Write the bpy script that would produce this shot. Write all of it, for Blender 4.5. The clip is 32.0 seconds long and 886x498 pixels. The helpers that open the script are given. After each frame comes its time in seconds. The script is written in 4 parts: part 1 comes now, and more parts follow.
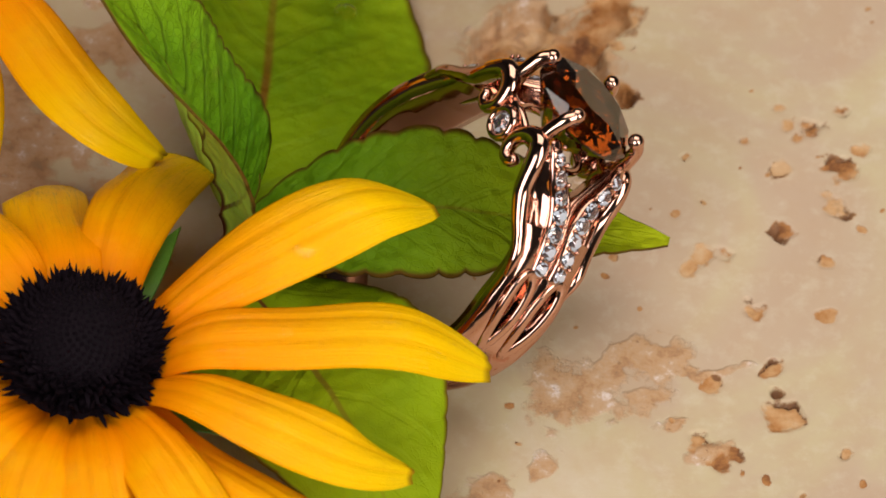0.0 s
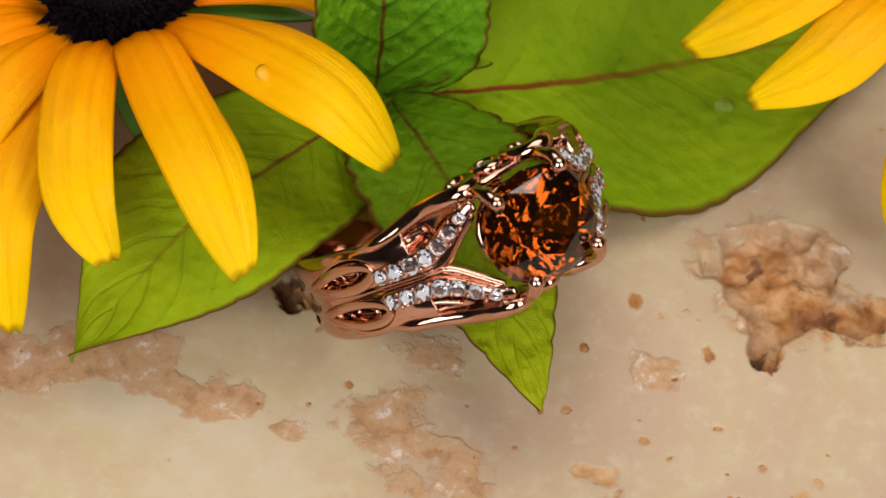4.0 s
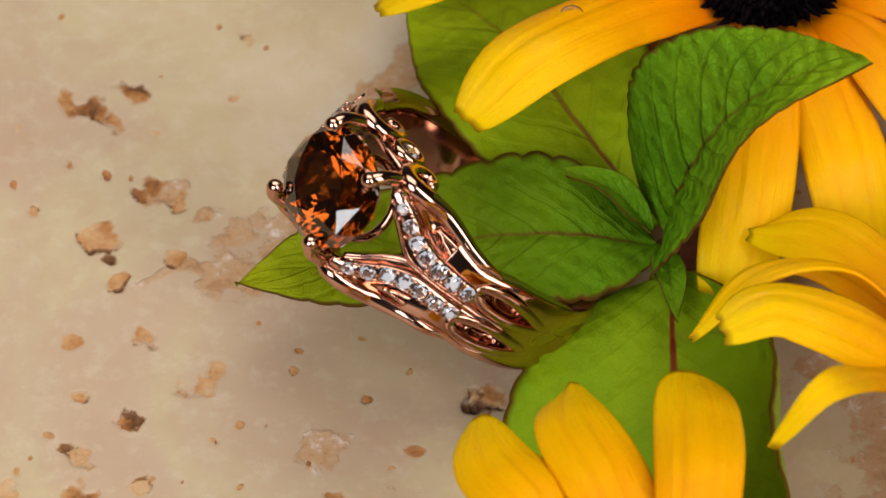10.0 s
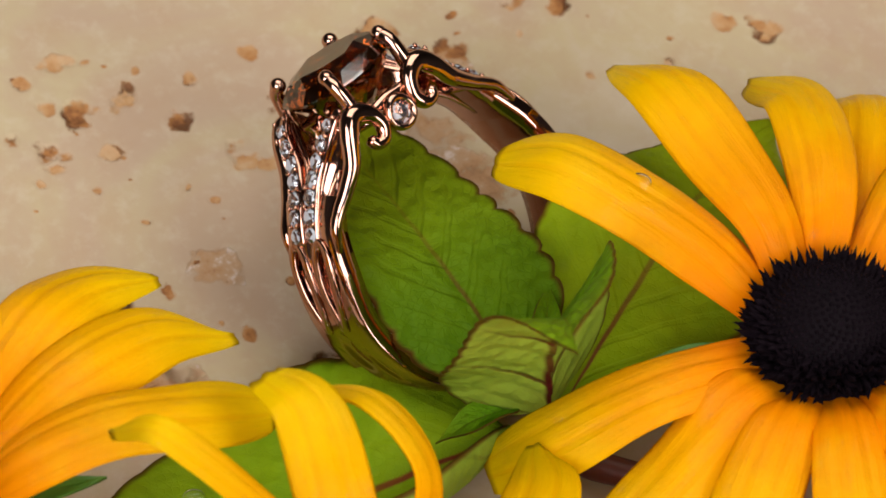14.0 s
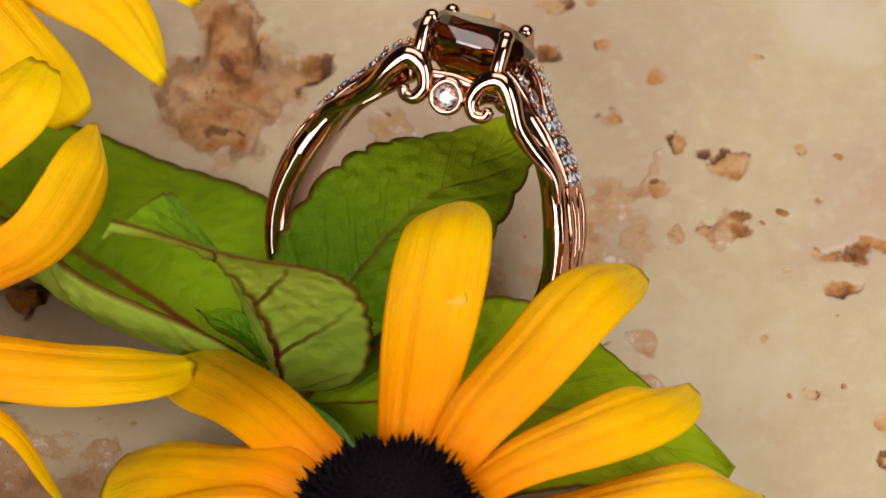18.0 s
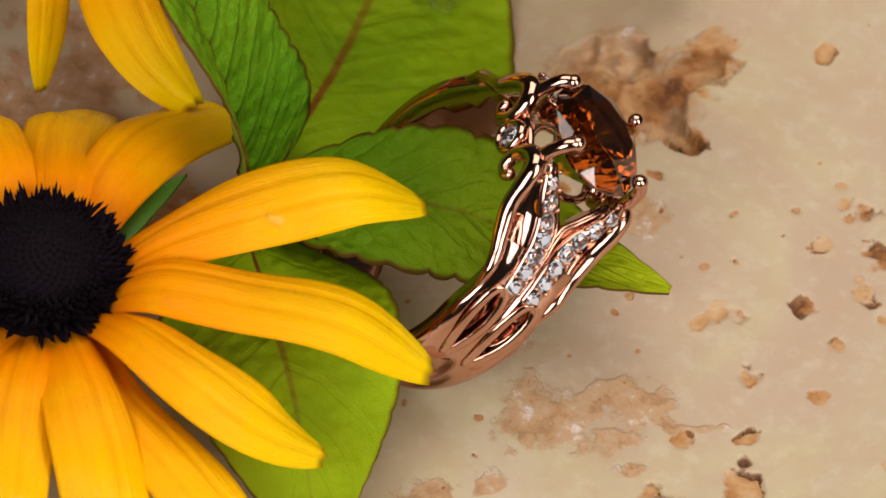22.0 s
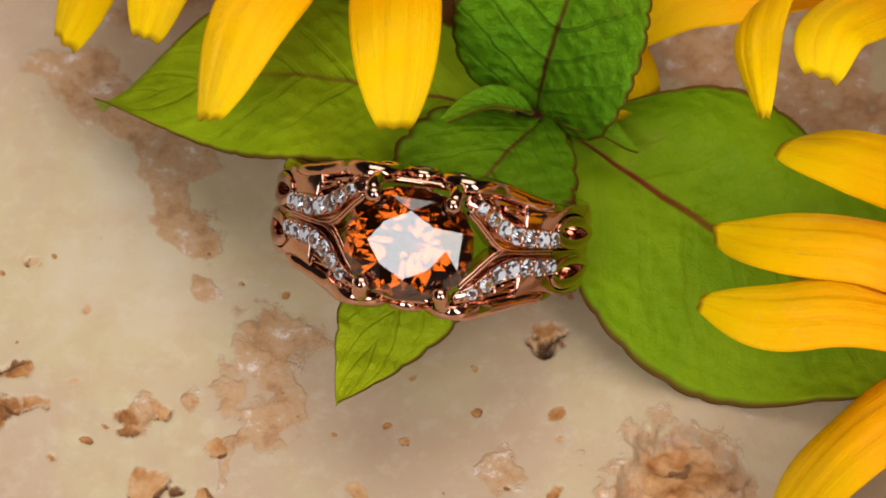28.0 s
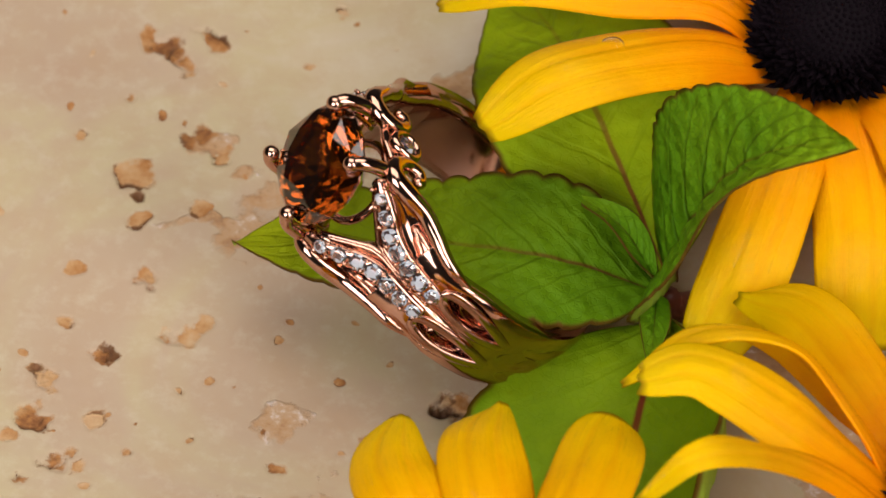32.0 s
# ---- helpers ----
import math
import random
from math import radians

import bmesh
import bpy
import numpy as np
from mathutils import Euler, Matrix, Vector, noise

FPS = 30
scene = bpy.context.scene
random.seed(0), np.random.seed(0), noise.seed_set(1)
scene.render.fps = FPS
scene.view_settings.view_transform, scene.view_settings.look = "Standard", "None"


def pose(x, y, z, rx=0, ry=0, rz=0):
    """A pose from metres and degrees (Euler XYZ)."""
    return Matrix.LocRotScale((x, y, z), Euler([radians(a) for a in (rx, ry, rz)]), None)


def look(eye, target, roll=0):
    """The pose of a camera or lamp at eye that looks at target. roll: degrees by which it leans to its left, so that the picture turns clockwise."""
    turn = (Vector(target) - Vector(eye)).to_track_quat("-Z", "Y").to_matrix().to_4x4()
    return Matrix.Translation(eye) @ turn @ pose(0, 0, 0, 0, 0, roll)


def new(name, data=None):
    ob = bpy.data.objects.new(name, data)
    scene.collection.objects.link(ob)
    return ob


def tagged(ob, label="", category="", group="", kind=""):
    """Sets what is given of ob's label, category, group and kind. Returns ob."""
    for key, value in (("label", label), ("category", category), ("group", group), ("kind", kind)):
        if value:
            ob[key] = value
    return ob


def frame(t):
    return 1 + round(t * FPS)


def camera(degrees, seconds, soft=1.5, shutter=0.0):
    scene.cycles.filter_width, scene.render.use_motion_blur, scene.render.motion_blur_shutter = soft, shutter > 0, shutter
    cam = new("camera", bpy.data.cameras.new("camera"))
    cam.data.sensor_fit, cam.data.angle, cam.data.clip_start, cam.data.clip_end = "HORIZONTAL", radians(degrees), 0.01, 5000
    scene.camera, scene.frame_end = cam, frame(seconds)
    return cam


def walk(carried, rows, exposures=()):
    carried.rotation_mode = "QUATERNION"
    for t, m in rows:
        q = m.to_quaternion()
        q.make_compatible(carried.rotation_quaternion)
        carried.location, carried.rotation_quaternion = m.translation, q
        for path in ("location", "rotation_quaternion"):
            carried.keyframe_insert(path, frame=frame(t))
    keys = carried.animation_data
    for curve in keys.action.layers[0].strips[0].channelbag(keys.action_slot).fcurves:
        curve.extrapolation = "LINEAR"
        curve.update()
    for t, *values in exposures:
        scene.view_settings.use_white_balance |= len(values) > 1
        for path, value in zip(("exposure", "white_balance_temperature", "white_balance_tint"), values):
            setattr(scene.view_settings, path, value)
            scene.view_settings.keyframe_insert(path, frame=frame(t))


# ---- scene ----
# A still camera over a slowly turning display: a stone slab with a ring, leaves and coneflowers.
cam = camera(7.0, 32.0, soft=1.7)
cam.data.dof.use_dof, cam.data.dof.focus_distance, cam.data.dof.aperture_fstop = True, 0.476, 75.0
EYE = (0.0, -0.30007, 0.38423)
AIM = (0.000143, 0.002813, 0.002234)
walk(cam, [(0.0, look(EYE, AIM, 1.81)), (32.0, look(EYE, AIM, 1.81))])

MM = 0.001

# How the display turns: seconds, sideways drift in mm (x, y), angle in degrees.
TURN = [
    (0, 0.62, -0.22, -0.2), (0.5, 0.81, -0.35, -8.95), (1, 0.92, -0.5, -17.35), (1.5, 0.94, -0.62, -25.78), (2, 0.72, -0.59, -34.43),
    (2.5, 0.32, -0.38, -42.98), (3, 0.29, -0.34, -51.25), (3.5, 0.28, -0.27, -59.65), (4, 0.31, -0.16, -68.37), (4.5, 0.36, -0.16, -77.19),
    (5, 0.41, -0.15, -86), (5.5, 0.46, -0.14, -94.81), (6, -0.26, -0.11, -102.92), (6.5, -0.62, 0.11, -111.03), (7, -0.75, 0.22, -119.6),
    (7.5, -0.59, 0.3, -128.14), (8, -0.38, 0.34, -136.37), (8.5, -0.21, 0.35, -144.59), (9, 0.06, 0.37, -153.05), (9.5, 0.27, 0.31, -161.72),
    (10, 0.55, 0.23, -170.08), (10.5, 0.74, 0.12, -178.4), (11, 0.77, -0.09, -187.11), (11.5, 0.07, -0.12, -195.85), (12, -0.21, 0.01, -204.27),
    (12.5, -0.25, 0.04, -212.51), (13, -0.18, 0.05, -220.85), (13.5, -0.14, -0.01, -229.51), (14, -0.09, -0.11, -237.98), (14.5, 0.08, -0.16, -246.32),
    (15, -0.2, -0.21, -255), (15.5, -0.48, -0.27, -263.67), (16, -0.76, -0.32, -272.35), (16.5, -1.04, -0.37, -281.03), (17, -1.05, -0.2, -289.71),
    (17.5, -0.9, -0.16, -298.59), (18, -0.75, -0.09, -307.11), (18.5, -0.63, 0.03, -315.63), (19, -0.46, 0.06, -324.2), (19.5, -0.15, 0.11, -333.01),
    (20, 0.12, 0.08, -341.44), (20.5, 0.33, -0.03, -349.66), (21, 0.57, -0.19, -358.08), (21.5, 0.78, -0.31, -366.92), (22, 0.91, -0.47, -375.35),
    (22.5, 0.97, -0.61, -383.7), (23, 0.85, -0.65, -392.36), (23.5, 0.33, -0.39, -400.99), (24, 0.29, -0.36, -409.25), (24.5, 0.27, -0.29, -417.57),
    (25, 0.31, -0.2, -426.25), (25.5, 0.31, -0.07, -435.1), (26, 0.18, -0.08, -443.73), (26.5, 0.05, -0.1, -452.35), (27, -0.08, -0.12, -460.97),
    (27.5, -0.82, -0.03, -469.11), (28, -0.98, 0.14, -477.51), (28.5, -0.78, 0.21, -485.69), (29, -0.58, 0.28, -494.1), (29.5, -0.14, 0.35, -502.76),
    (30, 0.09, 0.36, -511.27), (30.5, 0.44, 0.32, -519.54), (31, 0.73, 0.2, -527.67), (31.5, 0.95, 0.05, -536.45), (32, 0.76, -0.04, -545.02),
]


def turned(t, dx, dy, deg):
    return pose(dx * MM, dy * MM, 0, 0, 0, deg)


# ---------------------------------------------------------------- light
world = bpy.data.worlds.new("studio_dark")
world.use_nodes = True
world.node_tree.nodes["Background"].inputs[0].default_value = (0.90, 0.95, 1.0, 1)
world.node_tree.nodes["Background"].inputs[1].default_value = 0.08
scene.world = world
scene.view_settings.exposure = 0.0


def softbox(name, direction, distance, width, height, power, colour):
    lamp = bpy.data.lights.new(name, "AREA")
    lamp.shape, lamp.size, lamp.size_y = "RECTANGLE", width, height
    lamp.energy, lamp.color = power, colour
    ob = new(name, lamp)
    eye = Vector(direction).normalized() * distance
    ob.matrix_world = look(eye, (0, 0, 0.01))
    return ob


softbox("softbox_front_left", (-0.32, -0.72, 0.62), 0.90, 0.44, 0.52, 5.7, (0.96, 0.97, 1.0))
softbox("softbox_front_right", (0.60, -0.57, 0.57), 0.90, 0.32, 0.70, 5.2, (1.0, 0.97, 0.93))
softbox("softbox_overhead", (0.06, 0.27, 0.96), 1.00, 1.00, 0.78, 7.2, (1.0, 0.95, 0.88))


# ---------------------------------------------------------------- materials
def material(name):
    m = bpy.data.materials.new(name)
    m.use_nodes = True
    nt = m.node_tree
    nt.nodes.clear()
    out = nt.nodes.new("ShaderNodeOutputMaterial")
    return m, nt, out


def node(nt, kind, **values):
    n = nt.nodes.new(kind)
    for k, v in values.items():
        if k in n.inputs:
            n.inputs[k].default_value = v
    return n


def ramp(nt, source, stops):
    r = nt.nodes.new("ShaderNodeValToRGB")
    el = r.color_ramp.elements
    while len(el) < len(stops):
        el.new(0.5)
    for e, (p, c) in zip(el, stops):
        e.position, e.color = p, (*c, 1) if len(c) == 3 else c
    nt.links.new(source, r.inputs[0])
    return r.outputs[0]


def attribute(nt, name):
    a = nt.nodes.new("ShaderNodeAttribute")
    a.attribute_name = name
    return a.outputs["Fac"]


def math_node(nt, op, a, b=None, c=None, clamp=False):
    n = nt.nodes.new("ShaderNodeMath")
    n.operation, n.use_clamp = op, clamp
    for i, v in enumerate((a, b, c)):
        if v is None:
            continue
        if isinstance(v, (int, float)):
            n.inputs[i].default_value = v
        else:
            nt.links.new(v, n.inputs[i])
    return n.outputs[0]


def mix_colour(nt, fac, a, b, blend="MIX"):
    n = nt.nodes.new("ShaderNodeMix")
    n.data_type, n.blend_type = "RGBA", blend
    for key, v in ((0, fac), (6, a), (7, b)):
        if isinstance(v, (int, float)):
            n.inputs[key].default_value = v
        elif isinstance(v, tuple):
            n.inputs[key].default_value = (*v, 1)
        else:
            nt.links.new(v, n.inputs[key])
    return n.outputs[2]


def noise_of(nt, scale, detail=4.0, rough=0.6, vector=None, distortion=0.0):
    n = node(nt, "ShaderNodeTexNoise", Scale=scale, Detail=detail, Roughness=rough, Distortion=distortion)
    if vector is None:
        vector = nt.nodes.new("ShaderNodeTexCoord").outputs["Object"]
    nt.links.new(vector, n.inputs["Vector"])
    return n.outputs["Fac"]


def bump(nt, height, strength, distance):
    b = node(nt, "ShaderNodeBump", Strength=strength, Distance=distance)
    nt.links.new(height, b.inputs["Height"])
    return b.outputs[0]


def metal(name, colour, rough):
    m, nt, out = material(name)
    p = node(nt, "ShaderNodeBsdfPrincipled", Metallic=1.0, Roughness=rough)
    n = noise_of(nt, 900.0, 3.0)
    nt.links.new(mix_colour(nt, n, tuple(c * 0.94 for c in colour), colour), p.inputs["Base Color"])
    nt.links.new(math_node(nt, "MULTIPLY_ADD", n, 0.05, rough - 0.02), p.inputs["Roughness"])
    nt.links.new(p.outputs[0], out.inputs[0])
    return m


ROSE_GOLD = metal("rose_gold", (0.61, 0.335, 0.24), 0.095)


def glass(name, colour, ior, rough=0.0):
    m, nt, out = material(name)
    g = node(nt, "ShaderNodeBsdfGlass", Color=(*colour, 1), Roughness=rough, IOR=ior)
    nt.links.new(g.outputs[0], out.inputs[0])
    return m


def gemstone(name, colour, ior, body, body_colour):
    """Clear coloured refraction under an untinted surface gloss; body: the share of plain diffuse colour that stands in
    for light from inner facets.
    """
    m, nt, out = material(name)
    refr = node(nt, "ShaderNodeBsdfRefraction", Color=(*colour, 1), Roughness=0.0, IOR=ior)
    gloss = node(nt, "ShaderNodeBsdfGlossy", Color=(1, 1, 1, 1), Roughness=0.02)
    fres = node(nt, "ShaderNodeFresnel", IOR=ior)
    mx = node(nt, "ShaderNodeMixShader")
    nt.links.new(fres.outputs[0], mx.inputs[0])
    nt.links.new(refr.outputs[0], mx.inputs[1])
    nt.links.new(gloss.outputs[0], mx.inputs[2])
    last = mx.outputs[0]
    if body:
        dif = node(nt, "ShaderNodeBsdfDiffuse", Color=(*body_colour, 1))
        mx2 = node(nt, "ShaderNodeMixShader", Fac=body)
        nt.links.new(last, mx2.inputs[1])
        nt.links.new(dif.outputs[0], mx2.inputs[2])
        last = mx2.outputs[0]
    nt.links.new(last, out.inputs[0])
    return m


AMBER = gemstone("amber_gemstone", (0.42, 0.176, 0.052), 1.80, 0.008, (0.55, 0.18, 0.04))
DIAMOND = gemstone("clear_diamond", (0.93, 0.96, 1.0), 2.2, 0.04, (0.75, 0.82, 0.95))
# whitened copy of the diamond: sparkle painted into the facet colour
DIAMOND_GLINT = gemstone("painted_glint_diamond", (0.98, 0.99, 1.0), 2.2, 0.50, (0.86, 0.91, 1.0))
WATER = glass("clear_water", (1.0, 1.0, 1.0), 1.25)


def make_petal():
    m, nt, out = material("yellow_petal")
    u, v = attribute(nt, "u"), attribute(nt, "v")
    base = ramp(nt, u, [(0.0, (0.68, 0.11, 0.0004)), (0.22, (0.92, 0.26, 0.0004)), (0.55, (0.93, 0.42, 0.0004)), (0.975, (0.92, 0.62, 0.0006)), (1.0, (0.33, 0.20, 0.006))])
    comb = nt.nodes.new("ShaderNodeCombineXYZ")
    nt.links.new(math_node(nt, "MULTIPLY", u, 1.2), comb.inputs[0])
    nt.links.new(math_node(nt, "MULTIPLY", v, 5.0), comb.inputs[1])
    streak = noise_of(nt, 3.0, 4.0, 0.65, comb.outputs[0])
    col = mix_colour(nt, math_node(nt, "MULTIPLY", streak, 0.20), base, (0.90, 0.32, 0.001))
    off = math_node(nt, "ABSOLUTE", math_node(nt, "SUBTRACT", math_node(nt, "ABSOLUTE", v), 0.34))
    furrow = math_node(nt, "SUBTRACT", 1.0, math_node(nt, "DIVIDE", off, 0.13), clamp=True)
    col = mix_colour(nt, math_node(nt, "MULTIPLY", furrow, 0.22), col, (0.80, 0.25, 0.0006))
    blot = noise_of(nt, 260.0, 3.0)
    col = mix_colour(nt, math_node(nt, "MULTIPLY", ramp(nt, blot, [(0.45, (0, 0, 0)), (0.8, (1, 1, 1))]), 0.25), col, (0.97, 0.66, 0.006))
    p = node(nt, "ShaderNodeBsdfPrincipled", Roughness=0.22)
    p.inputs["Specular IOR Level"].default_value = 0.05
    nt.links.new(col, p.inputs["Base Color"])
    fine = math_node(nt, "ADD", math_node(nt, "MULTIPLY", streak, 1.0), math_node(nt, "MULTIPLY", noise_of(nt, 2600.0, 2.0), 0.5))
    nrm = bump(nt, fine, 0.45, 0.0003)
    nt.links.new(nrm, p.inputs["Normal"])
    # narrow waxy streaks that glint along the ridges
    comb2 = nt.nodes.new("ShaderNodeCombineXYZ")
    nt.links.new(math_node(nt, "MULTIPLY", u, 5.0), comb2.inputs[0])
    nt.links.new(math_node(nt, "MULTIPLY", v, 16.0), comb2.inputs[1])
    wax = noise_of(nt, 1.6, 3.0, 0.6, comb2.outputs[0])
    nt.links.new(math_node(nt, "MULTIPLY", ramp(nt, wax, [(0.54, (0, 0, 0)), (0.64, (1, 1, 1))]), 0.8), p.inputs["Coat Weight"])
    p.inputs["Coat Roughness"].default_value = 0.13
    nt.links.new(bump(nt, wax, 0.8, 0.0004), p.inputs["Coat Normal"])
    t = node(nt, "ShaderNodeBsdfTranslucent")
    nt.links.new(col, t.inputs[0])
    mx = node(nt, "ShaderNodeMixShader", Fac=0.16)
    nt.links.new(p.outputs[0], mx.inputs[1])
    nt.links.new(t.outputs[0], mx.inputs[2])
    nt.links.new(mx.outputs[0], out.inputs[0])
    return m


PETAL = make_petal()


def make_leaf(name, light, dark, vein, side_vein, count=9.0, thin=0.06, strength=0.4, rib=0.035, glow=0.24, tip=0.0, relief=0.0004, margin=0.052):
    m, nt, out = material(name)
    u, v = attribute(nt, "u"), attribute(nt, "v")
    av = math_node(nt, "ABSOLUTE", v)
    n = noise_of(nt, 120.0, 5.0, 0.6)
    col = ramp(nt, n, [(0.30, dark), (0.68, light)])
    cells = node(nt, "ShaderNodeTexVoronoi", Scale=1900.0)
    cells.feature = "DISTANCE_TO_EDGE"
    where = nt.nodes.new("ShaderNodeTexCoord").outputs["Object"]
    shake = node(nt, "ShaderNodeTexNoise", Scale=900.0, Detail=2.0)
    nt.links.new(where, shake.inputs["Vector"])
    nt.links.new(mix_colour(nt, 0.0008, where, shake.outputs["Color"], "ADD"), cells.inputs["Vector"])
    net = math_node(nt, "SMOOTH_MIN", cells.outputs["Distance"], 0.10, 0.05)
    web = math_node(nt, "MULTIPLY_ADD", net, -10.0, 1.0, clamp=True)
    col = mix_colour(nt, math_node(nt, "MULTIPLY", web, 0.05), col, tuple(0.55 * c for c in dark))
    # side veins that sweep towards the tip
    wob = math_node(nt, "MULTIPLY_ADD", noise_of(nt, 150.0, 2.0), 0.12, -0.06)
    s = math_node(nt, "ADD", math_node(nt, "MULTIPLY_ADD", av, -0.26, u), math_node(nt, "MULTIPLY", wob, 0.6))
    f = math_node(nt, "FRACT", math_node(nt, "MULTIPLY", s, count))
    d = math_node(nt, "ABSOLUTE", math_node(nt, "SUBTRACT", f, 0.5))
    line = math_node(nt, "SUBTRACT", 1.0, math_node(nt, "DIVIDE", d, thin), clamp=True)
    line = math_node(nt, "MULTIPLY", math_node(nt, "MULTIPLY", line, 1.8, clamp=True), math_node(nt, "SUBTRACT", 1.15, av, clamp=True))
    mid = math_node(nt, "SUBTRACT", 1.0, math_node(nt, "DIVIDE", av, rib), clamp=True)
    mid = math_node(nt, "MULTIPLY", math_node(nt, "MULTIPLY", mid, 1.7, clamp=True), math_node(nt, "SUBTRACT", 1.15, u, clamp=True))
    col = mix_colour(nt, math_node(nt, "MULTIPLY", line, strength), col, side_vein)
    col = mix_colour(nt, mid, col, vein)
    edge = math_node(nt, "MULTIPLY_ADD", av, 1.25 / margin, -1.25 * (1 - margin) / margin, clamp=True)
    col = mix_colour(nt, math_node(nt, "MULTIPLY", edge, 0.85), col, (0.13, 0.020, 0.009))
    spot = ramp(nt, noise_of(nt, 210.0, 2.0, 0.5), [(0.70, (0, 0, 0)), (0.76, (1, 1, 1))])
    col = mix_colour(nt, math_node(nt, "MULTIPLY", spot, 0.35), col, (0.30, 0.30, 0.03))
    if tip:
        far = math_node(nt, "MULTIPLY", math_node(nt, "POWER", u, 2.0), math_node(nt, "MULTIPLY_ADD", n, 0.8, tip - 0.4), clamp=True)
        col = mix_colour(nt, math_node(nt, "MULTIPLY", far, math_node(nt, "SUBTRACT", 1.0, edge)), col, (0.42, 0.47, 0.008))
    p = node(nt, "ShaderNodeBsdfPrincipled", Roughness=0.45)
    p.inputs["Specular IOR Level"].default_value = 0.06
    nt.links.new(col, p.inputs["Base Color"])
    h = math_node(nt, "ADD", math_node(nt, "MULTIPLY", line, -0.3), math_node(nt, "MULTIPLY", net, 0.7))
    quilt = node(nt, "ShaderNodeTexVoronoi", Scale=900.0)
    quilt.feature = "SMOOTH_F1"
    nt.links.new(nt.nodes.new("ShaderNodeTexCoord").outputs["Object"], quilt.inputs["Vector"])
    h = math_node(nt, "ADD", h, math_node(nt, "MULTIPLY", quilt.outputs["Distance"], -1.1))
    nt.links.new(bump(nt, h, 0.8, relief), p.inputs["Normal"])
    t = node(nt, "ShaderNodeBsdfTranslucent")
    nt.links.new(mix_colour(nt, 0.5, col, (0.46, 0.50, 0.01)), t.inputs[0])
    mx = node(nt, "ShaderNodeMixShader", Fac=glow)
    nt.links.new(p.outputs[0], mx.inputs[1])
    nt.links.new(t.outputs[0], mx.inputs[2])
    nt.links.new(mx.outputs[0], out.inputs[0])
    return m


LEAF_LIGHT = make_leaf("light_green_leaf", (0.35, 0.47, 0.006), (0.21, 0.34, 0.005), (0.20, 0.045, 0.015), (0.31, 0.41, 0.010), thin=0.13, strength=0.16, glow=0.30, tip=0.5)
# fresh leaf: its yellower tip is strengthened to paint in light shining through
LEAF_FRESH = make_leaf("fresh_green_leaf", (0.145, 0.285, 0.006), (0.085, 0.205, 0.005), (0.13, 0.04, 0.012), (0.12, 0.21, 0.008), thin=0.15, strength=0.12, glow=0.30, tip=1.1, relief=0.0007, margin=0.085)
LEAF_MID = make_leaf("green_leaf", (0.175, 0.375, 0.009), (0.10, 0.265, 0.007), (0.11, 0.03, 0.010), (0.045, 0.12, 0.006), thin=0.08, strength=0.55, glow=0.26, tip=0.3, relief=0.0009)
LEAF_RED = make_leaf("red_veined_leaf", (0.27, 0.40, 0.006), (0.15, 0.285, 0.005), (0.21, 0.016, 0.010), (0.15, 0.22, 0.008), thin=0.17, strength=0.14, rib=0.034, glow=0.26, tip=0.35)
LEAF_UNDER = make_leaf("pale_leaf_underside", (0.45, 0.56, 0.060), (0.32, 0.46, 0.042), (0.11, 0.006, 0.010), (0.10, 0.010, 0.010), 4.0, 0.045, 0.85, 0.07, 0.34)


def plain(name, a, b, scale, rough, spec=0.4, bump_scale=None, bump_distance=0.0002):
    m, nt, out = material(name)
    p = node(nt, "ShaderNodeBsdfPrincipled", Roughness=rough)
    p.inputs["Specular IOR Level"].default_value = spec
    nt.links.new(mix_colour(nt, noise_of(nt, scale, 5.0), a, b), p.inputs["Base Color"])
    if bump_scale:
        nt.links.new(bump(nt, noise_of(nt, bump_scale, 4.0), 0.6, bump_distance), p.inputs["Normal"])
    nt.links.new(p.outputs[0], out.inputs[0])
    return m


STEM = plain("red_stem", (0.09, 0.014, 0.012), (0.16, 0.05, 0.02), 300.0, 0.45)
SEPAL = plain("green_sepal", (0.045, 0.12, 0.010), (0.08, 0.18, 0.014), 400.0, 0.5, 0.3, 1500.0)
CONE = plain("black_flower_cone", (0.003, 0.002, 0.003), (0.008, 0.004, 0.006), 900.0, 0.8, 0.08)
FLORET = plain("black_floret", (0.0015, 0.001, 0.0015), (0.011, 0.006, 0.009), 700.0, 0.8, 0.04)
TABLE = plain("dark_table", (0.035, 0.033, 0.032), (0.05, 0.047, 0.045), 8.0, 0.6)
WALL = plain("dark_grey_wall", (0.085, 0.085, 0.087), (0.105, 0.105, 0.107), 3.0, 0.9)


